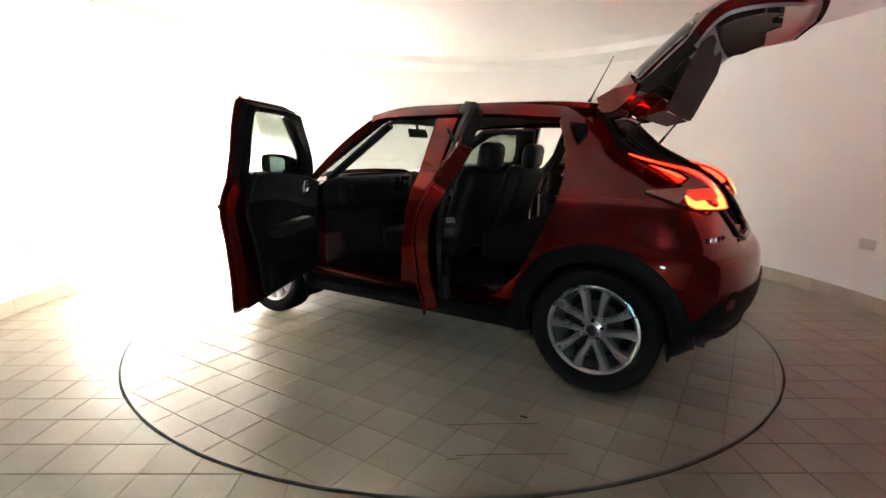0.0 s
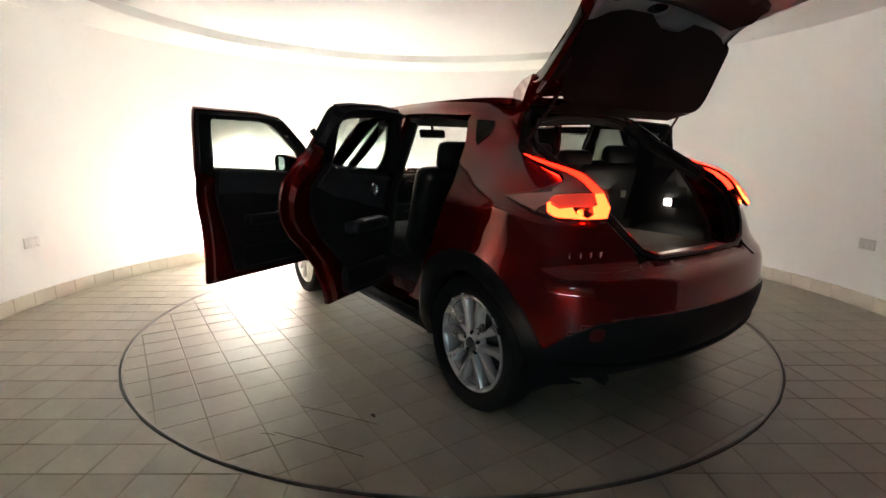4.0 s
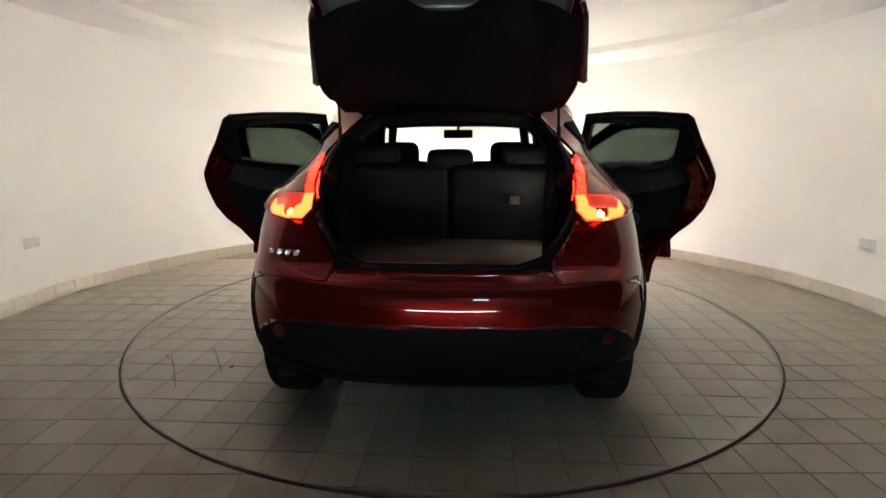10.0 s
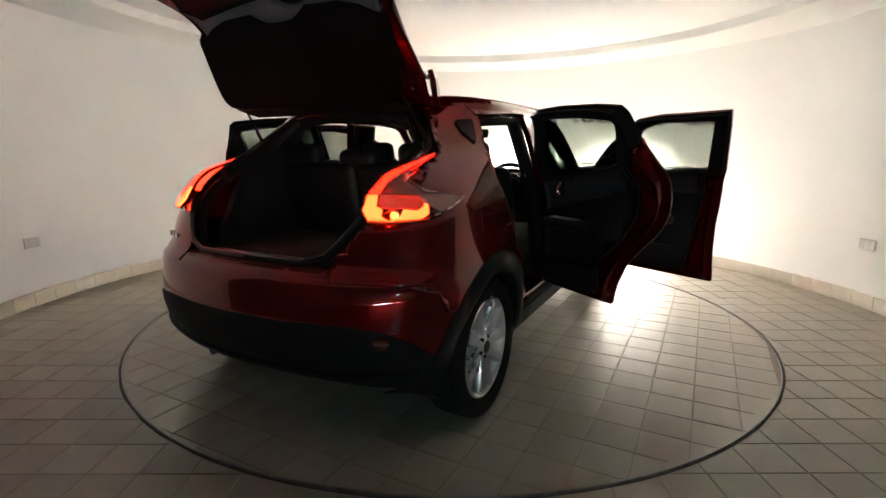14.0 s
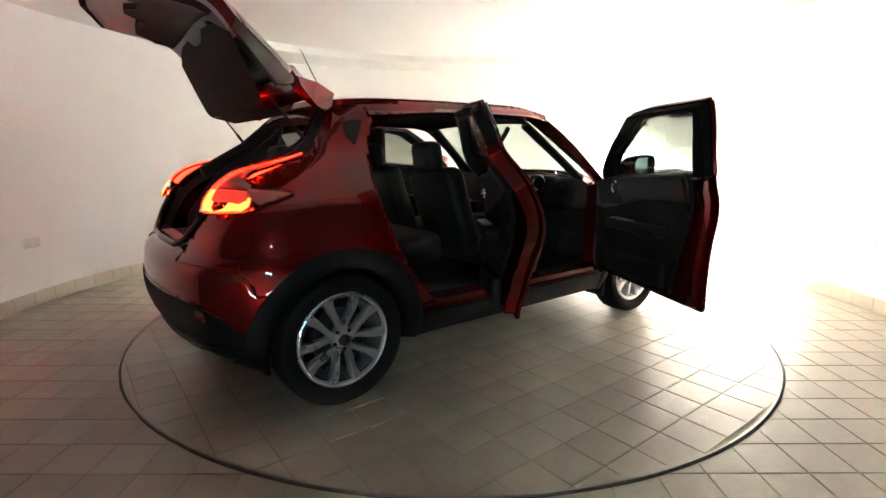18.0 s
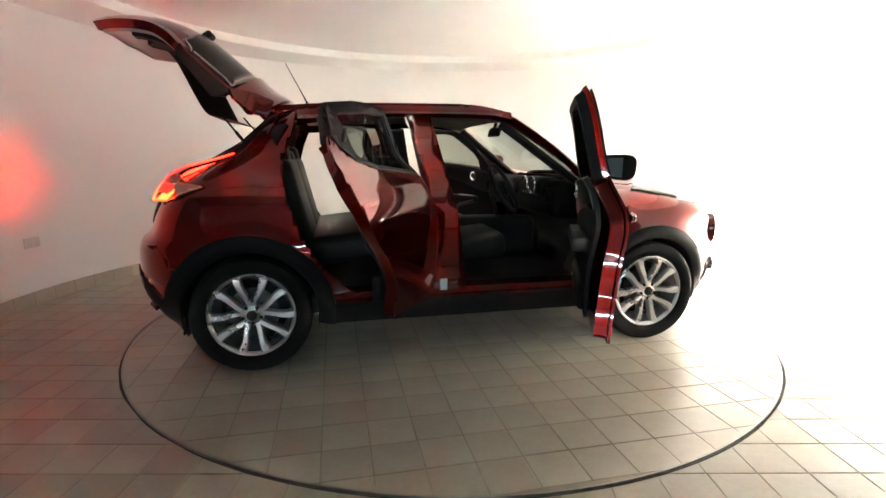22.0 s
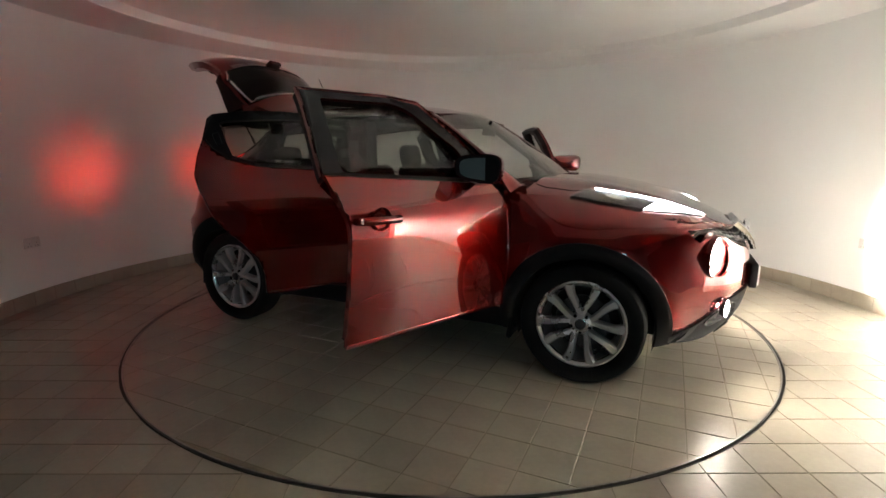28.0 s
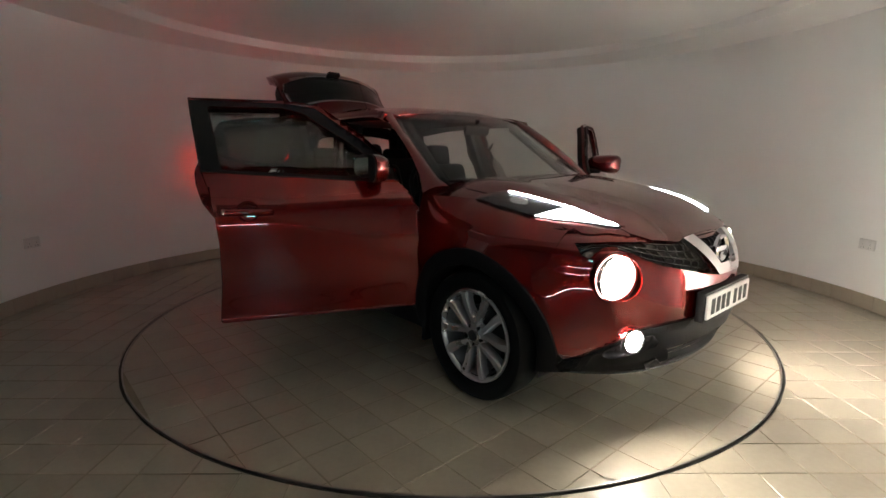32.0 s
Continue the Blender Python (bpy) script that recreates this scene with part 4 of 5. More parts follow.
for x in (1.265, -1.265):
    for s in (1, -1):
        wheel(x, s)
        bm = bmesh.new()
        turned(bm, [(0.39, 0.12), (0.39, -0.30), (0.0, -0.30)], 32, Matrix.Translation((x, s * 0.66, 0.36)) @ pose(0, 0, 0, 0, 0, 0 if s > 0 else 180))
        bmesh.ops.delete(bm, geom=[v for v in bm.verts if v.co.z < 0.20], context="VERTS")
        part("wheel_well", bm, M_GAP, car)
part("underbody", box(bmesh.new(), 0.0, 0, 0.30, 3.4, 1.10, 0.16, 0.04), M_GAP, car, "dark underbody")
part("cabin_floor", box(bmesh.new(), -0.1, 0, 0.40, 1.9, 1.56, 0.05, 0.02), M_TRIM, car, "dark cabin floor")
part("boot_floor", box(bmesh.new(), -1.45, 0, 0.76, 0.80, 0.98, 0.04, 0.01), M_CARPET, car, "grey brown boot carpet")
for s in (1, -1):
    panel("boot_side_trim", rounded([(-1.08, 0.76), (-1.08, 1.36), (-1.20, 1.33), (-1.40, 1.18), (-1.56, 1.03), (-1.68, 0.88), (-1.70, 0.76)], 0.03),
          lambda x, z: (x, s * (0.525 - 0.08 * smooth(-1.45, -1.70, x)), z), M_TRIM, car, 0.03, 0.1)
part("boot_lamp", box(bmesh.new(), -1.40, -0.487, 0.965, 0.05, 0.012, 0.035, 0.003), M_BOOT, car, "small lit boot lamp")
# added plate: hides the lamp from the rear, so its light goes forward
part("lamp_blocker", box(bmesh.new(), -1.437, -0.478, 0.965, 0.012, 0.036, 0.060, 0.004), M_TRIM, car, "added black plate hiding the boot lamp from behind")
part("firewall", box(bmesh.new(), 1.0, 0, 0.68, 0.06, 1.45, 0.62, 0.02), M_GAP, car)
part("engine_bay", box(bmesh.new(), 1.42, 0, 0.60, 0.75, 0.86, 0.36, 0.05), M_GAP, car)


# ---- doors ----
def inset(pts, d):
    """An outline moved inwards by d."""
    area = sum(p[0] * q[1] - q[0] * p[1] for p, q in zip(pts, pts[1:] + pts[:1]))
    out = []
    for k in range(len(pts)):
        a, p, q = Vector(pts[k - 1][:2]), Vector(pts[k][:2]), Vector(pts[(k + 1) % len(pts)][:2])
        e, f = (p - a).normalized(), (q - p).normalized()
        n = Vector((-e.y - f.y, e.x + f.x)) * (1 if area > 0 else -1)
        n.normalize()
        out.append(tuple(p + n * d))
    return out


def door(name, s, hinge, angle, skin, frame_out, window, inner_skin, seal):
    d = new(name)
    d.parent = car
    d["label"] = "open door, red outside, black trim inside"
    if name == "front_door":
        def width(x, z):
            """The front door swells out below its window towards the rear."""
            return half_at(x, z) + 0.032 * math.exp(-((z - 0.95) / 0.16) ** 2) * smooth(0.6, -0.05, x)
    else:
        def width(x, z):
            """The rear door bulges more below its window, which is set further in."""
            return half_at(x, z) + 0.02 * smooth(0.42, 0.60, z) * smooth(1.12, 0.9, z) - 0.045 * smooth(1.10, 1.26, z) - 0.05 * smooth(-0.75, -0.30, x) * smooth(1.05, 1.25, z)

    def sd(x, z):
        return (x, s * width(x, z), z)
    mx = sum(p[0] for p in frame_out) / len(frame_out)
    panel("skin", skin, sd, M_PAINT, d, 0.012, 0.025)
    panel("shell", inset(skin, 0.028), sd, M_PAINT, d, 0.058, 0.05, lift=-0.016)
    panel("window_frame", frame_out, sd, M_PAINT if name == "front_door" else M_BLACK, d, 0.02, 0.035, "window frame", lift=-0.008, holes=[window])
    panel("inner_frame", [(x - 0.008 * (1 if x > mx else -1), z - 0.008) for x, z in frame_out], sd, M_BLACK, d, 0.045, 0.04, "black inner window frame", lift=-0.022, holes=[window])
    panel("window_seal", seal, sd, M_BLACK, d, 0.006, 0.035, "black window surround", lift=0.004, holes=[window])
    panel("window", window, sd, M_GLASS, d, 0.004, 0.1, "tinted side window", lift=-0.022)
    panel("inner_trim", inner_skin, lambda x, z: (x, s * (width(x, z) - 0.085 - 0.03 * math.sin(min(1, max(0, (z - 0.45) / 0.62)) * math.pi) ** 0.5), z), M_TRIM, d, 0.02, 0.07, "black moulded inner trim", mid=(0, 0, 0.7))
    belt = [(0.76, 1.055), (0.69, 1.075), (0.57, 1.09), (-0.12, 1.135), (-0.10, 0.985), (0.12, 0.985), (0.35, 0.955), (0.55, 0.905), (0.70, 0.88), (0.77, 0.90)] if name == "front_door" else \
        [(-0.26, 1.105), (-0.72, 1.145), (-0.80, 1.165), (-0.89, 1.18), (-0.925, 1.08), (-0.75, 1.02), (-0.55, 0.985), (-0.40, 0.94), (-0.26, 0.91)]
    panel("belt_trim", belt, lambda x, z: (x, s * (width(x, z) - 0.107 - 0.03 * math.sin(min(1, max(0, (z - 0.45) / 0.62)) * math.pi) ** 0.5), z), M_BELT, d, 0.008, 0.06, "dark grey upper trim", mid=(0, 0, 0.7))
    hy = s * (0.86 if name == "front_door" else 0.876)
    d.matrix_basis = Matrix.Translation((hinge, hy, 0)) @ pose(0, 0, 0, 0, 0, -angle * s) @ Matrix.Translation((-hinge, -hy, 0))
    return d


def mirror_shell(x, y, z, depth, hw, hh, s):
    """The head of a door mirror: a flat rounded face looking back, tapered towards the door, and a bowed front."""
    bm = bmesh.new()
    rings = []
    for i in range(9):
        f = i / 8
        k = math.sqrt(max(0.0, 1 - f ** 2.4)) if i < 8 else 0.0
        ring = []
        for n in range(32):
            a = 2 * math.pi * n / 32
            c, q = math.cos(a), math.sin(a)
            py, pz = math.copysign(abs(c) ** 0.55, c), math.copysign(abs(q) ** 0.6, q)
            low = 0.30 * max(0.0, -pz) * (1 - py) * 0.5
            ring.append(bm.verts.new((x + depth * f, y + s * hw * py * k * (1 - 0.10 * (1 - pz) / 2), z + hh * k * (pz * (1 - 0.12 * (1 - py) / 2) + low))))
        rings.append(ring)
    for p, q in zip(rings, rings[1:]):
        for n in range(32):
            bm.faces.new((p[n], p[(n + 1) % 32], q[(n + 1) % 32], q[n]))
    bm.faces.new(rings[0])
    bmesh.ops.remove_doubles(bm, verts=bm.verts[:], dist=1e-5)
    bmesh.ops.recalc_face_normals(bm, faces=bm.faces[:])
    return bm


F_SKIN = rounded([(0.835, 0.40), (0.855, 0.76), (0.848, 0.945), (0.795, 1.045), (0.735, 1.10), (0.57, 1.105), (-0.238, 1.165), (-0.195, 1.06), (-0.172, 0.95), (-0.162, 0.80), (-0.168, 0.60), (-0.19, 0.39)], 0.02)
F_FRAME = [(0.765, 1.085), (0.742, 1.156), (0.67, 1.24), (0.57, 1.336), (0.345, 1.495), (0.176, 1.514), (-0.278, 1.515), (-0.235, 1.15), (0.57, 1.09)]
F_WIN = rounded([(0.600, 1.115), (0.595, 1.190), (0.545, 1.262), (0.262, 1.445), (0.16, 1.470), (-0.19, 1.468), (-0.139, 1.158)], 0.02)
F_IN = rounded([(0.79, 0.45), (0.80, 1.00), (0.69, 1.085), (0.57, 1.10), (-0.13, 1.145), (-0.10, 0.9), (-0.07, 0.70), (-0.03, 0.46)], 0.03)
R_SKIN = rounded([(-0.20, 0.41), (-0.205, 0.90), (-0.215, 1.0), (-0.235, 1.135), (-0.72, 1.170), (-0.872, 1.21), (-0.955, 1.275), (-0.985, 1.325), (-1.03, 1.225), (-1.062, 1.12), (-1.048, 1.04), (-1.00, 0.905), (-0.94, 0.82), (-0.86, 0.745), (-0.77, 0.63), (-0.735, 0.53), (-0.728, 0.405)], 0.02)
R_FRAME = [(-0.235, 1.12), (-0.33, 1.495), (-0.50, 1.503), (-0.72, 1.495), (-0.915, 1.472), (-0.95, 1.445), (-0.992, 1.315), (-0.955, 1.262), (-0.872, 1.20), (-0.72, 1.155)]
R_WIN = rounded([(-0.305, 1.150), (-0.375, 1.448), (-0.60, 1.445), (-0.868, 1.424), (-0.892, 1.405), (-0.845, 1.225), (-0.72, 1.185)], 0.012)
F_SEAL = [(0.75, 1.10), (0.725, 1.155), (0.655, 1.23), (0.555, 1.313), (0.33, 1.468), (0.18, 1.49), (-0.27, 1.495), (-0.23, 1.15), (0.57, 1.095)]
R_SEAL = [(-0.245, 1.128), (-0.336, 1.480), (-0.50, 1.486), (-0.72, 1.478), (-0.905, 1.455), (-0.932, 1.432), (-0.972, 1.320), (-0.94, 1.266), (-0.872, 1.205), (-0.72, 1.165)]
R_IN = rounded([(-0.24, 0.45), (-0.24, 0.90), (-0.31, 1.12), (-0.72, 1.16), (-0.80, 1.18), (-0.90, 1.20), (-0.945, 1.08), (-0.91, 0.93), (-0.83, 0.80), (-0.68, 0.66), (-0.63, 0.55), (-0.63, 0.46)], 0.02)
for s in (1, -1):
    fd = door("front_door", s, 0.841, 64.8 if s > 0 else 66.0, F_SKIN, F_FRAME, F_WIN, F_IN, F_SEAL)
    rd = door("rear_door", s, -0.208, 57.5, R_SKIN, R_FRAME, R_WIN, R_IN, R_SEAL)
    # outside handle, mirror, inside pieces
    bm = bmesh.new()
    tube(bm, [(-0.130, s * 0.908, 0.962), (-0.118, s * 0.926, 0.962), (-0.02, s * 0.932, 0.960), (0.075, s * 0.916, 0.956), (0.090, s * 0.892, 0.955)], 0.013, 0.017, 12)
    part("handle", bm, M_PAINT, fd, "red grab handle")
    bm = bmesh.new()
    turned(bm, [(0.052, 0.006), (0.048, 0.004), (0.036, -0.012), (0.018, -0.020), (0.0, -0.022)], 28, Matrix.Translation((-0.02, s * 0.902, 0.962)) @ pose(0, 0, 0, 0, 0, 0 if s > 0 else 180))
    part("handle_recess", bm, M_PAINT, fd, "round dished recess behind the handle")
    part("key_lock", turned(bmesh.new(), [(0.013, 0.0), (0.011, 0.005), (0.0, 0.006)], 16, Matrix.Translation((-0.124, s * 0.926, 0.962)) @ pose(0, 0, 0, 0, 0, 0 if s > 0 else 180)), M_CHROME, fd, "small chrome lock")
    turn = Matrix.Translation((0.600, s * 0.905, 1.163)) @ pose(0, 0, 0, 0, 0, -17 * s) @ Matrix.Translation((-0.600, -s * 0.905, -1.163))
    head = mirror_shell(0.555, s * 0.897, 1.163, 0.118, 0.138, 0.080, s)
    bmesh.ops.transform(head, matrix=turn, verts=head.verts[:])
    part("mirror_housing", head, M_PAINT, fd, "red mirror housing")
    bz = mirror_shell(0.548, s * 0.897, 1.163, 0.050, 0.131, 0.075, s)
    bmesh.ops.transform(bz, matrix=turn, verts=bz.verts[:])
    part("mirror_bezel", bz, M_BLACK, fd, "black mirror bezel")
    mg = mirror_shell(0.544, s * 0.905, 1.163, 0.006, 0.104, 0.061, s)
    bmesh.ops.rotate(mg, cent=(0.544, s * 0.905, 1.163), matrix=Euler((0, 0, radians(-6 * s))).to_matrix(), verts=mg.verts[:])
    bmesh.ops.transform(mg, matrix=turn, verts=mg.verts[:])
    part("mirror_glass", mg, M_MIRROR, fd, "mirror glass")
    bm = bmesh.new()
    tube(bm, [(0.64, s * 0.78, 1.11), (0.61, s * 0.88, 1.11)], 0.035, 0.02, 10)
    part("mirror_arm", bm, M_BLACK, fd)
    for d, x, z, sx in ((fd, 0.53, 1.03, 0.045), (rd, -0.42, 1.04, 0.04)):
        y = s * (half_at(x, z) - 0.13)
        bm = turned(bmesh.new(), [(sx * 0.62, 0.004), (sx * 0.75, 0.012), (sx, 0.010), (sx * 1.05, 0.0)], 28, Matrix.Translation((x, y, z)) @ pose(0, 0, 0, 0, 0, 180 if s > 0 else 0))
        part("speaker_ring", bm, M_CHROME, d, "chrome ring of the door handle")
    for d, x0, x1, z in ((fd, 0.06, 0.58, 0.80), (rd, -0.66, -0.30, 0.84)):
        y = s * 0.715
        part("armrest", box(bmesh.new(), (x0 + x1) / 2, y, z, x1 - x0, 0.09, 0.07, 0.025, seg=3), M_FABRIC, d, "padded armrest")
        part("switch_panel", box(bmesh.new(), x1 - 0.16, y - s * 0.01, z + 0.037, 0.20, 0.05, 0.008, 0.003), M_SILVER, d)
        part("door_pocket", box(bmesh.new(), (x0 + x1) / 2, s * 0.735, 0.55, x1 - x0 + 0.08, 0.05, 0.14, 0.02, seg=3), M_TRIM, d)
    bm = bmesh.new()
    box(bm, -0.905, s * (half_at(-0.905, 1.30) - 0.040), 1.30, 0.034, 0.014, 0.125, 0.005, Euler((radians(-24 * s), radians(-22), 0)))
    part("handle", bm, M_BLACK, rd, "black handle hidden by the window")

# ---- tailgate, raised ----
gate = new("tailgate")
gate.parent = car
gate["label"] = "raised tailgate with rear window, wiper and parcel shelf"
GW = lut([(0.0, 0.49), (0.25, 0.545), (0.6, 0.560), (0.9, 0.575), (1.15, 0.54), (1.30, 0.47)])
GX = lut([(0.0, -1.05), (0.12, -1.15), (0.35, -1.31), (0.60, -1.50), (0.80, -1.67), (1.0, -1.86), (1.15, -2.0), (1.30, -2.14)])
GZ = lut([(0.0, 1.575), (0.12, 1.635), (0.35, 1.785), (0.60, 1.945), (0.80, 2.025), (1.0, 2.050), (1.15, 2.045), (1.30, 2.025)])


def gate_at(u, v):
    """u along the gate from its hinge to its lower edge, v across, -1 to 1."""
    drop = 0.10 * abs(v) ** 2.6
    sweep = 0.6 - 2.0 * min(1.0, max(0.0, (1.0 - u) / 0.5))
    return (GX(u) + drop * sweep, v * GW(u), GZ(u) - drop)


GM = (0, 0, 1.2)
panel("spoiler", [(0.0, -1.0), (0.20, -1.0), (0.235, -0.5), (0.24, 0.0), (0.235, 0.5), (0.20, 1.0), (0.0, 1.0)], gate_at, M_PAINT, gate, 0.04, 0.08, "red roof spoiler", lift=0.02, mid=GM)
panel("rear_window", [(0.23, -0.93), (0.23, 0.93), (0.50, 0.95), (0.60, 0.90), (0.64, 0.5), (0.65, 0.0), (0.64, -0.5), (0.60, -0.90), (0.50, -0.95)], gate_at, M_DARKGLASS, gate, 0.006, 0.08, "dark rear window", mid=GM)
panel("outer_skin", [(0.20, -1.0), (0.24, -0.93), (0.50, -0.95), (0.60, -0.90), (0.64, -0.5), (0.65, 0.0), (0.64, 0.5), (0.60, 0.90), (0.50, 0.95), (0.24, 0.93), (0.20, 1.0), (0.6, 1.0), (1.0, 1.0), (1.25, 0.92), (1.30, 0.5), (1.30, -0.5), (1.25, -0.92), (1.0, -1.0), (0.6, -1.0)],
      gate_at, M_PAINT, gate, 0.05, 0.07, "red tailgate skin", mid=GM)
part("wiper", box(bmesh.new(), -1.565, 0, 1.985, 0.10, 0.13, 0.045, 0.018, Euler((0, radians(-35), 0)), 3), M_BLACK, gate, "black wiper boss")
panel("inner_shell", [(0.505, -0.96), (0.505, 0.0), (0.505, 0.96), (1.0, 0.96), (1.23, 0.88), (1.27, 0.4), (1.27, -0.4), (1.23, -0.88), (1.0, -0.96)], gate_at, M_SILVER, gate, 0.02, 0.07, "grey painted inner shell", lift=-0.052, mid=GM,
      holes=[[(0.645 + 0.045 * math.cos(q), 0.14 * math.sin(q)) for q in np.linspace(0, 2 * math.pi, 17)[:-1]]])
panel("inner_trim", [(0.70, -0.86), (0.72, -0.4), (0.73, 0.0), (0.72, 0.4), (0.70, 0.86), (0.90, 0.90), (1.05, 0.80), (1.02, 0.45), (1.10, 0.30), (1.10, 0.16), (1.04, 0.10), (1.04, -0.10), (1.10, -0.16), (1.10, -0.30), (1.02, -0.45), (1.05, -0.80), (0.90, -0.90)], gate_at, M_TRIM, gate, 0.03, 0.07, "black plastic inner trim", lift=-0.075, mid=GM)
panel("window_border", [(0.22, -0.98), (0.22, 0.98), (0.50, 0.98), (0.50, 0.0), (0.50, -0.98)], gate_at, M_TRIM, gate, 0.03, 0.07, "black window surround inside", lift=-0.052, mid=GM,
      holes=[[(0.30, -0.78), (0.30, 0.78), (0.43, 0.80), (0.46, 0.72), (0.47, 0.4), (0.47, 0.0), (0.47, -0.4), (0.46, -0.72), (0.43, -0.80)]])
bm = bmesh.new()
half = [(0.0, 1.800), (0.07, 1.804), (0.115, 1.822), (0.16, 1.846), (0.33, 1.840), (0.43, 1.818), (0.50, 1.786), (0.555, 1.770), (0.560, 1.60), (0.557, 1.53), (0.545, 1.50), (0.52, 1.475), (0.47, 1.462), (0.0, 1.455)]
bm.faces.new([bm.verts.new((-1.625 - 0.44 * (z - 1.775), y, z)) for y, z in half + [(-y, z) for y, z in reversed(half) if y]])
bmesh.ops.solidify(bm, geom=bm.faces[:], thickness=0.018)
part("parcel_shelf", bm, M_TRIM, gate, "black parcel shelf hung under the tailgate")
bm = bmesh.new()
bm.faces.new([bm.verts.new(p) for p in ((-1.475, 0.50, 1.462), (-1.475, -0.50, 1.462), (-1.345, -0.49, 1.432), (-1.345, 0.49, 1.432))])
bmesh.ops.solidify(bm, geom=bm.faces[:], thickness=0.012)
part("shelf_fold", bm, M_TRIM, gate, "black folded edge of the parcel shelf")
for s in (1, -1):
    # the rear window's side wraps outwards; the painted frame runs inside it
    for name, material, inset, label in (("window_side", M_DARKGLASS, 0.0, "dark glass wrapped round the side"), ("window_frame", M_PAINT, 0.016, "red painted frame inside the glass")):
        bm = bmesh.new()
        bm.faces.new([bm.verts.new((x + 0.5 * inset, s * (y - inset), z + 0.5 * inset)) for x, y, z in ((-1.34, 0.545, 1.590), (-1.36, 0.590, 1.566), (-1.405, 0.612, 1.550), (-1.440, 0.614, 1.552), (-1.455, 0.608, 1.572), (-1.53, 0.590, 1.672), (-1.615, 0.566, 1.785), (-1.600, 0.556, 1.835), (-1.52, 0.552, 1.745))])
        bmesh.ops.triangulate(bm, faces=bm.faces[:])
        bmesh.ops.solidify(bm, geom=bm.faces[:], thickness=0.008)
        part(name, bm, material, gate, label)
    bm = bmesh.new()
    bm.faces.new([bm.verts.new((x, s * y, z)) for x, y, z in ((-1.12, 0.490, 1.545), (-1.145, 0.505, 1.480), (-1.175, 0.520, 1.460), (-1.215, 0.535, 1.462), (-1.255, 0.552, 1.478), (-1.300, 0.575, 1.515), (-1.335, 0.588, 1.550), (-1.350, 0.575, 1.600), (-1.22, 0.530, 1.585))])
    bmesh.ops.triangulate(bm, faces=bm.faces[:])
    bmesh.ops.solidify(bm, geom=bm.faces[:], thickness=0.022)
    part("spoiler_end", bm, M_PAINT, gate, "red rounded end of the spoiler")
    bm = bmesh.new()
    tube(bm, [(-1.285, s * 0.535, 1.30), (-1.335, s * 0.522, 1.365)], 0.010, seg=8)
    tube(bm, [(-1.335, s * 0.522, 1.365), (-1.45, s * 0.495, 1.515)], 0.006, seg=8)
    part("gas_strut", bm, M_BLACK, gate)
bm = bmesh.new()
tube(bm, [(-0.93, 0.0, 1.565), (-0.95, 0.0, 1.60), (-0.975, 0.0, 1.65), (-1.078, 0.0, 1.85)], 0.004, seg=6, sizes=[4.0, 1.6, 1.0, 0.5])
part("aerial", bm, M_BLACK, car, "short roof aerial")


# ---- cabin ----
def seat(x, y):
    st = new("seat")
    st.parent = car
    st["label"] = "black leather front seat"
    part("cushion", box(bmesh.new(), x + 0.10, y, 0.62, 0.52, 0.50, 0.18, 0.06, Euler((0, radians(-6), 0)), 3), M_FABRIC, st)
    bm = bmesh.new()
    box(bm, x - 0.255, y, 0.87, 0.15, 0.48, 0.60, 0.06, Euler((0, radians(-19), 0)), 3)
    part("backrest", bm, M_FABRIC, st)
    part("headrest", box(bmesh.new(), x - 0.395, y, 1.225, 0.11, 0.25, 0.19, 0.05, Euler((0, radians(-10), 0)), 3), M_FABRIC, st)
    bm = bmesh.new()
    for dy in (-0.06, 0.06):
        tube(bm, [(x - 0.34, y + dy, 1.10), (x - 0.39, y + dy, 1.20)], 0.007, seg=8)
    part("headrest_posts", bm, M_CHROME, st)


for y in (0.36, -0.36):
    seat(-0.02, y)
bench = new("rear_bench")
bench.parent = car
bench["label"] = "black leather rear bench with headrests"
part("cushion", box(bmesh.new(), -0.72, 0, 0.66, 0.50, 1.24, 0.18, 0.05, Euler((0, radians(-6), 0)), 3), M_FABRIC, bench)
for y, w in ((0.31, 0.612), (-0.30, 0.604)):
    part("backrest", box(bmesh.new(), -1.04, y, 0.935, 0.14, w, 0.54, 0.04, Euler((0, radians(-14), 0)), 3), M_FABRIC, bench)
for y in (0.40, 0.0, -0.40):
    part("headrest", box(bmesh.new(), -1.10, y, 1.23 if y else 1.20, 0.10, 0.27 if y else 0.25, 0.13, 0.045, Euler((0, radians(-10), 0)), 3), M_FABRIC, bench)
part("hook", box(bmesh.new(), -1.187, -0.339, 1.005, 0.02, 0.05, 0.045, 0.006), M_CARPET, bench, "seat back catch")
bm = bmesh.new()
box(bm, 0.80, 0, 0.93, 0.42, 1.40, 0.26, 0.09, Euler((0, radians(8), 0)), 4)
box(bm, 0.66, -0.36, 1.02, 0.18, 0.36, 0.13, 0.05, None, 3)
part("dashboard", bm, M_TRIM, car, "black moulded dashboard")
part("console", box(bmesh.new(), 0.34, 0, 0.62, 0.80, 0.24, 0.30, 0.05, None, 3), M_TRIM, car, "centre console")
sw = bmesh.new()
turned(sw, [(0.178 + 0.016 * math.cos(a), 0.016 * math.sin(a)) for a in np.linspace(0, 2 * math.pi, 10)[:-1]], 40, None, True)
for a in (0, 90, 180):
    box(sw, 0.09 * math.cos(radians(a)) * 1.0, -0.01, -0.09 * math.sin(radians(a)), 0.17 if a != 90 else 0.05, 0.014, 0.04 if a != 90 else 0.16, 0.006)
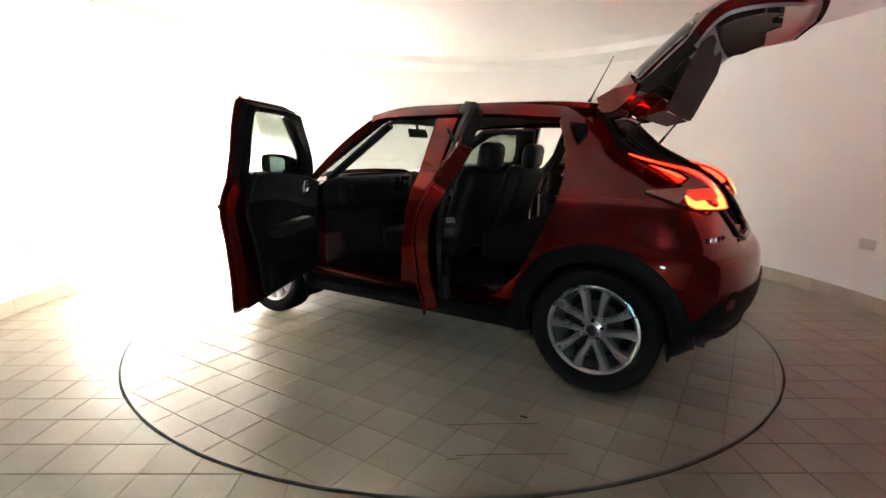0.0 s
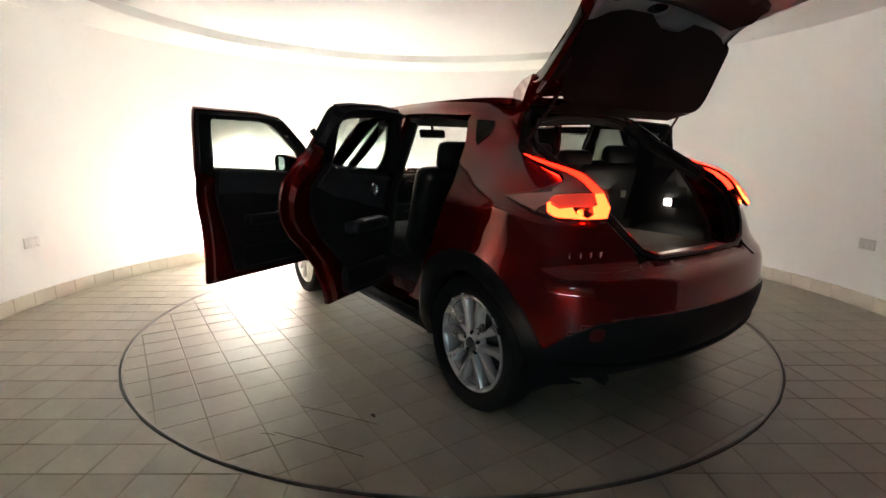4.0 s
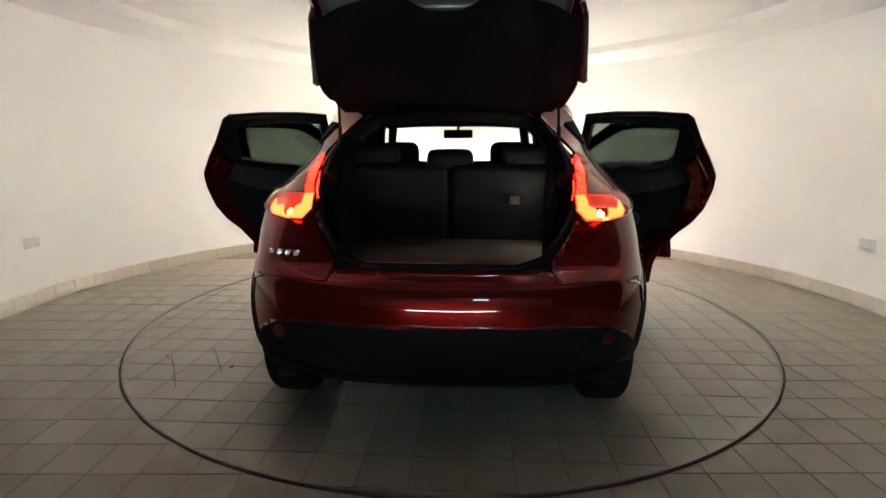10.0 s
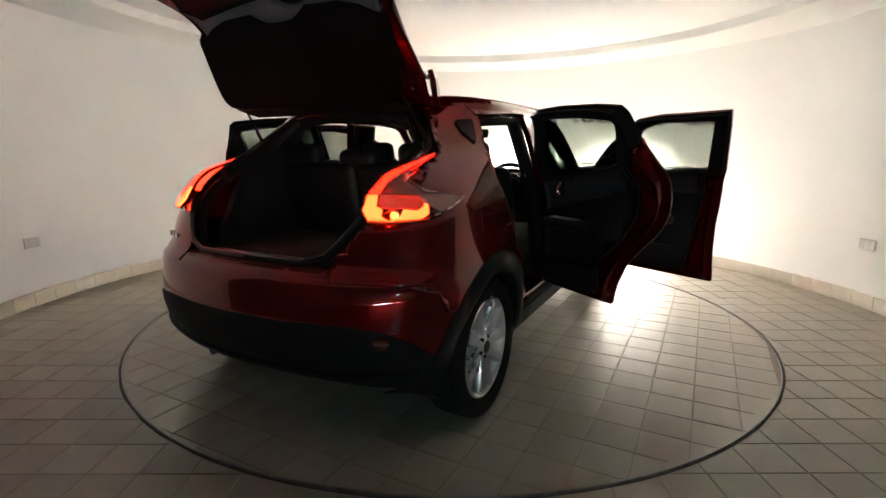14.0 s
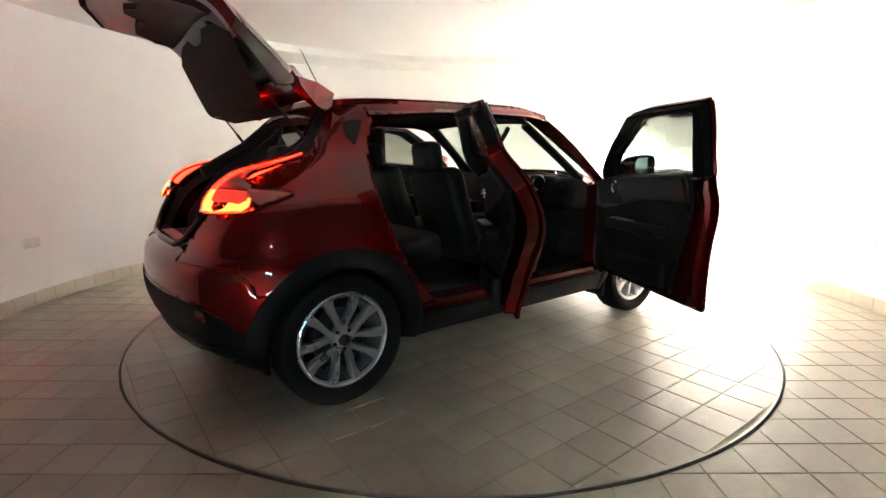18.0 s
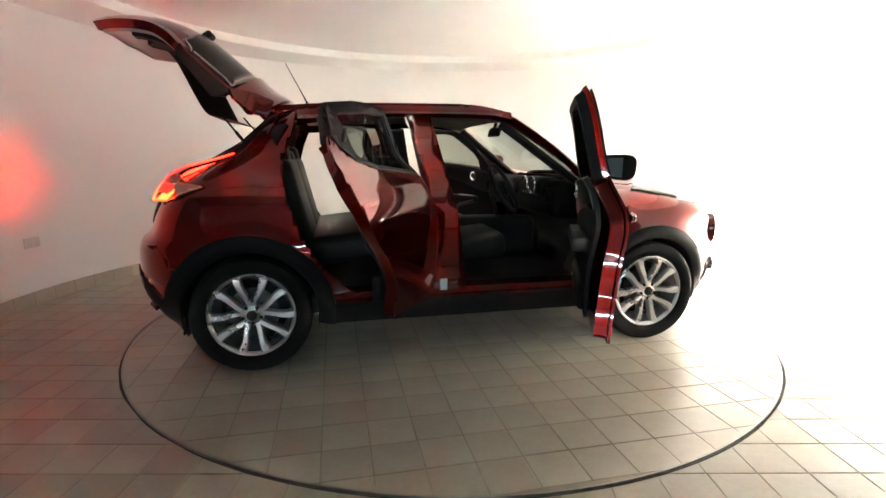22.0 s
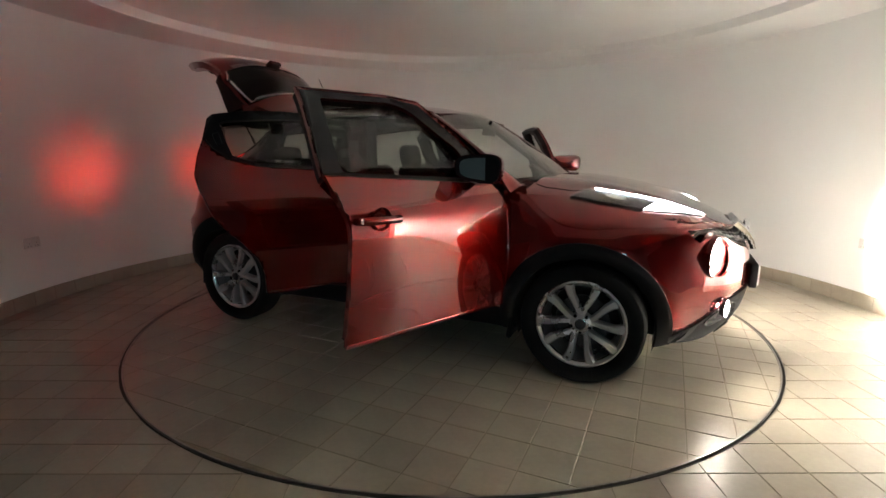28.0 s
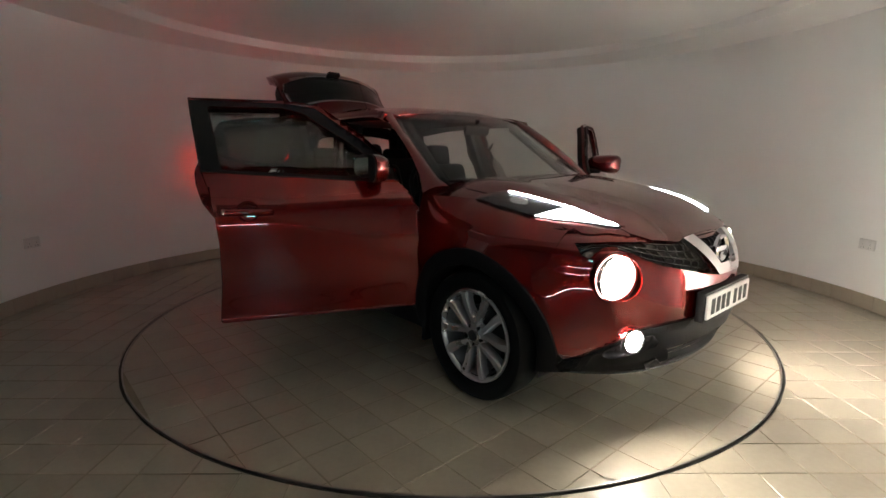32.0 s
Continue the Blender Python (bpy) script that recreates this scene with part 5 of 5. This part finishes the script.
turned(sw, [(0.0, 0.02), (0.05, 0.018), (0.062, 0.0), (0.055, -0.02)], 24)
bmesh.ops.transform(sw, matrix=Matrix.Translation((0.385, -0.36, 1.005)) @ pose(0, 0, 0, 0, -27, 0) @ pose(0, 0, 0, 0, 0, 90), verts=sw.verts[:])
part("steering_wheel", sw, M_TRIM, car, "three-spoke steering wheel")
bm = bmesh.new()
box(bm, 0.43, 0, 1.405, 0.03, 0.24, 0.07, 0.014, Euler((0, radians(15), 0)), 3)
tube(bm, [(0.43, 0, 1.43), (0.44, 0, 1.475)], 0.012)
part("rear_mirror", bm, M_BLACK, car, "inside rear-view mirror")
part("sticker", box(bmesh.new(), -0.147, -0.835, 0.455, 0.045, 0.003, 0.07), M_PLATE, car, "white label on the door pillar")
for s in (1, -1):
    bm = bmesh.new()
    tube(bm, [(0.80, s * 0.63, 1.06), (0.55, s * 0.575, 1.25), (0.30, s * 0.52, 1.44)], 0.035, 0.03, 8)
    part("pillar_trim", bm, M_TRIM, car)
    bm = bmesh.new()
    tube(bm, [(-1.10, s * 0.47, 1.05), (-1.12, s * 0.475, 1.25), (-1.06, s * 0.44, 1.45)], 0.03, 0.025, 8)
    part("pillar_trim", bm, M_TRIM, car)
    bm = bmesh.new()
    tube(bm, [(-0.14, s * 0.74, 0.5), (-0.18, s * 0.70, 1.0), (-0.26, s * 0.58, 1.44)], 0.08, 0.04, 8)
    part("pillar_trim", bm, M_TRIM, car)
for y in (-0.43, -0.29):
    part("gauge_ring", turned(bmesh.new(), [(0.050, 0.0), (0.058, 0.010), (0.062, 0.0)], 24, Matrix.Translation((0.575, y, 1.03)) @ pose(0, 0, 0, 0, 0, 90)), M_CHROME, car, "chrome instrument ring")
bm = bmesh.new()
tube(bm, [(0.05, 0.0, 0.80), (0.16, 0.0, 0.86), (0.27, 0.0, 0.885)], 0.014, seg=8)
part("handbrake", bm, M_DARKSTEEL, car, "silver tipped handbrake lever")
bm = bmesh.new()
tube(bm, [(0.46, 0.0, 0.77), (0.44, 0.0, 0.88)], 0.010, seg=8)
box(bm, 0.435, 0, 0.90, 0.05, 0.05, 0.06, 0.02)
part("gear_lever", bm, M_TRIM, car)
part("centre_display", box(bmesh.new(), 0.585, 0.0, 1.0, 0.012, 0.20, 0.13, 0.005, Euler((0, radians(-12), 0))), M_GLOSS, car, "glossy centre display")
for y in (0.62, 0.14, -0.14, -0.64):
    part("air_vent", turned(bmesh.new(), [(0.0, 0.0), (0.04, 0.0), (0.048, 0.012), (0.055, 0.0)], 20, Matrix.Translation((0.60, y, 0.97)) @ pose(0, 0, 0, 0, 0, 90)), M_BLACK, car, "round air vent")
# old joint cracks and a dark speck on the turntable
for p, q in (((-0.968, 1.731), (-1.364, 1.465)), ((-0.812, 1.549), (-1.169, 1.308)), ((-1.005, 1.728), (-0.95, 1.78))):
    p, q = Vector((p[0] + CX, p[1] + CY, 0.0012)), Vector((q[0] + CX, q[1] + CY, 0.0012))
    part("crack", tube(bmesh.new(), [p, p.lerp(q, 0.4) + Vector((0.004, -0.003, 0)), q], 0.0022, 0.0006, 6), M_GAP, table, "thin dark crack across tiles")
part("stain", box(bmesh.new(), -1.085 + CX, 1.288 + CY, 0.001, 0.035, 0.016, 0.0012, 0.0005), M_GAP, table, "small dark speck")
# ---- floor tiles, each a piece of its own where it is whole ----
TILE, JOINT = 0.206, 0.0045


def tile_mesh(a, b, h=0.009):
    bm = bmesh.new()
    box(bm, 0, 0, -h / 2, a - JOINT, b - JOINT, h)
    bmesh.ops.bevel(bm, geom=[e for e in bm.edges if e.verts[0].co.z > -1e-4 and e.verts[1].co.z > -1e-4], offset=0.0022, segments=1, affect="EDGES")
    return mesh_of("tile", bm, False)


def cut_tiles(name, cells, keep, material, parent, zt, label):
    """The cut pieces, joined: each square is trimmed to keep(r) by clipping its outline to the circle."""
    bm = bmesh.new()
    for sq in cells:
        pts = []
        for (p, q) in zip(sq, sq[1:] + sq[:1]):
            for k in range(6):
                pts.append((p[0] + (q[0] - p[0]) * k / 6, p[1] + (q[1] - p[1]) * k / 6))
        pts = keep(pts)
        if len(pts) < 3:
            continue
        top = [bm.verts.new((x, y, zt)) for x, y in pts]
        low = [bm.verts.new((x, y, zt - 0.009)) for x, y in pts]
        try:
            bm.faces.new(top)
        except ValueError:
            continue
        for i in range(len(top)):
            j = (i + 1) % len(top)
            bm.faces.new((top[i], low[i], low[j], top[j]))
    bmesh.ops.recalc_face_normals(bm, faces=bm.faces[:])
    return tagged(part(name, bm, material, parent, label, smooth=False), kind="stuff")


def inside(r):
    def f(pts):
        out = []
        for p in pts:
            d = math.hypot(*p)
            out.append(p if d <= r else (p[0] * r / d, p[1] * r / d))
        return out if any(math.hypot(*p) < r for p in pts) else []
    return f


def outside(r):
    def f(pts):
        if all(math.hypot(*p) < r for p in pts):
            return []
        out = []
        for p in pts:
            d = math.hypot(*p)
            out.append(p if d >= r else (p[0] * r / d, p[1] * r / d))
        return out
    return f


square = tile_mesh(TILE, TILE)
cut = []
R_IN = TABLE_R - 0.014
for i in range(-12, 12):
    for j in range(-12, 12):
        x0, y0 = CX - 1.905 + TILE * (i + 9), CY + 0.316 + TILE * j
        sq = [(x0, y0), (x0 + TILE, y0), (x0 + TILE, y0 + TILE), (x0, y0 + TILE)]
        d = [math.hypot(*p) for p in sq]
        g = JOINT / 2
        if max(d) < R_IN:
            o = part("tile", square, M_TILE, table)
            o.location = (x0 + TILE / 2, y0 + TILE / 2, random.uniform(-0.0006, 0.0006))
            o.rotation_euler = (random.gauss(0, 0.0025), random.gauss(0, 0.0025), 0)
        elif min(d) < R_IN:
            cut.append([(x0 + g, y0 + g), (x0 + TILE - g, y0 + g), (x0 + TILE - g, y0 + TILE - g), (x0 + g, y0 + TILE - g)])
cut_tiles("cut_tiles", cut, inside(R_IN), M_TILE, table, 0.0, "tiles cut to the turntable's edge")

cut, far = [], []
ca, sa = math.cos(radians(1.1)), math.sin(radians(1.1))
for i in range(-18, 19):
    for j in range(-18, 19):
        x0, y0 = -1.056 + 0.2035 * (i + 5), -1.90 + 0.2035 * j
        sq = [(x0, y0), (x0 + 0.2035, y0), (x0 + 0.2035, y0 + 0.2035), (x0, y0 + 0.2035)]
        rot = [(x * ca - y * sa, x * sa + y * ca) for x, y in sq]
        d = [math.hypot(*p) for p in rot]
        if min(d) > WALL_R + 0.05 and not (abs(x0) < 2.9 and y0 < 0):
            continue
        if max(d) < TABLE_R + 0.012:
            continue
        mid = (sum(p[0] for p in rot) / 4, sum(p[1] for p in rot) / 4)
        if min(d) < TABLE_R + 0.012:
            g = JOINT / 2
            cut.append([(x * ca - y * sa, x * sa + y * ca) for x, y in [(x0 + g, y0 + g), (x0 + 0.2035 - g, y0 + g), (x0 + 0.2035 - g, y0 + 0.2035 - g), (x0 + g, y0 + 0.2035 - g)]])
            continue
        if -2.6 < mid[1] < 1.2 and abs(mid[0]) < 3.4:
            o = part("tile", square, M_TILE, floor)
            o.location = (*mid, random.uniform(-0.0006, 0.0006))
            o.rotation_euler = (random.gauss(0, 0.0025), random.gauss(0, 0.0025), radians(1.1))
            o.scale = (0.2035 / TILE, 0.2035 / TILE, 1)
        else:
            g = JOINT / 2
            far.append([(x * ca - y * sa, x * sa + y * ca) for x, y in [(x0 + g, y0 + g), (x0 + 0.2035 - g, y0 + g), (x0 + 0.2035 - g, y0 + 0.2035 - g), (x0 + g, y0 + 0.2035 - g)]])
cut_tiles("cut_tiles", cut, outside(TABLE_R + 0.012), M_TILE, floor, 0.0, "tiles cut to the ring round the turntable")
cut_tiles("far_tiles", far, lambda p: p, M_TILE, floor, 0.0, "tiles towards the far wall and the entrance")
# near-black sheet paints the shade at the bottom of the gap
bm = bmesh.new()
ring_sheet(bm, TABLE_R - 0.01, -0.0085, TABLE_R + 0.02, -0.0085, 0, 2 * math.pi, 160)
part("gap", bm, M_GAP, floor, "near-black sheet for the shade in the turntable's gap")


# ---- what moves: the turntable turns clockwise and carries the car ----
TURN = [(0.0, 148.55), (2.0, 136.27), (3.5, 127.11), (5.5, 114.92), (8.0, 99.62), (10.0, 87.51), (12.0, 75.16), (14.0, 62.82), (16.5, 47.31), (18.0, 38.02),
        (20.0, 25.64), (22.0, 13.05), (24.0, 0.29), (25.5, -8.95), (27.5, -20.81), (29.0, -29.91), (30.5, -38.92), (32.0, -47.84)]


def motions():
    walk(table, [(t, pose(0, 0, 0, 0, 0, a)) for t, a in TURN])
    walk(car, [(t, pose(0, 0, 0, 0, 0, a) @ pose(CX, CY, 0)) for t, a in TURN])


motions()
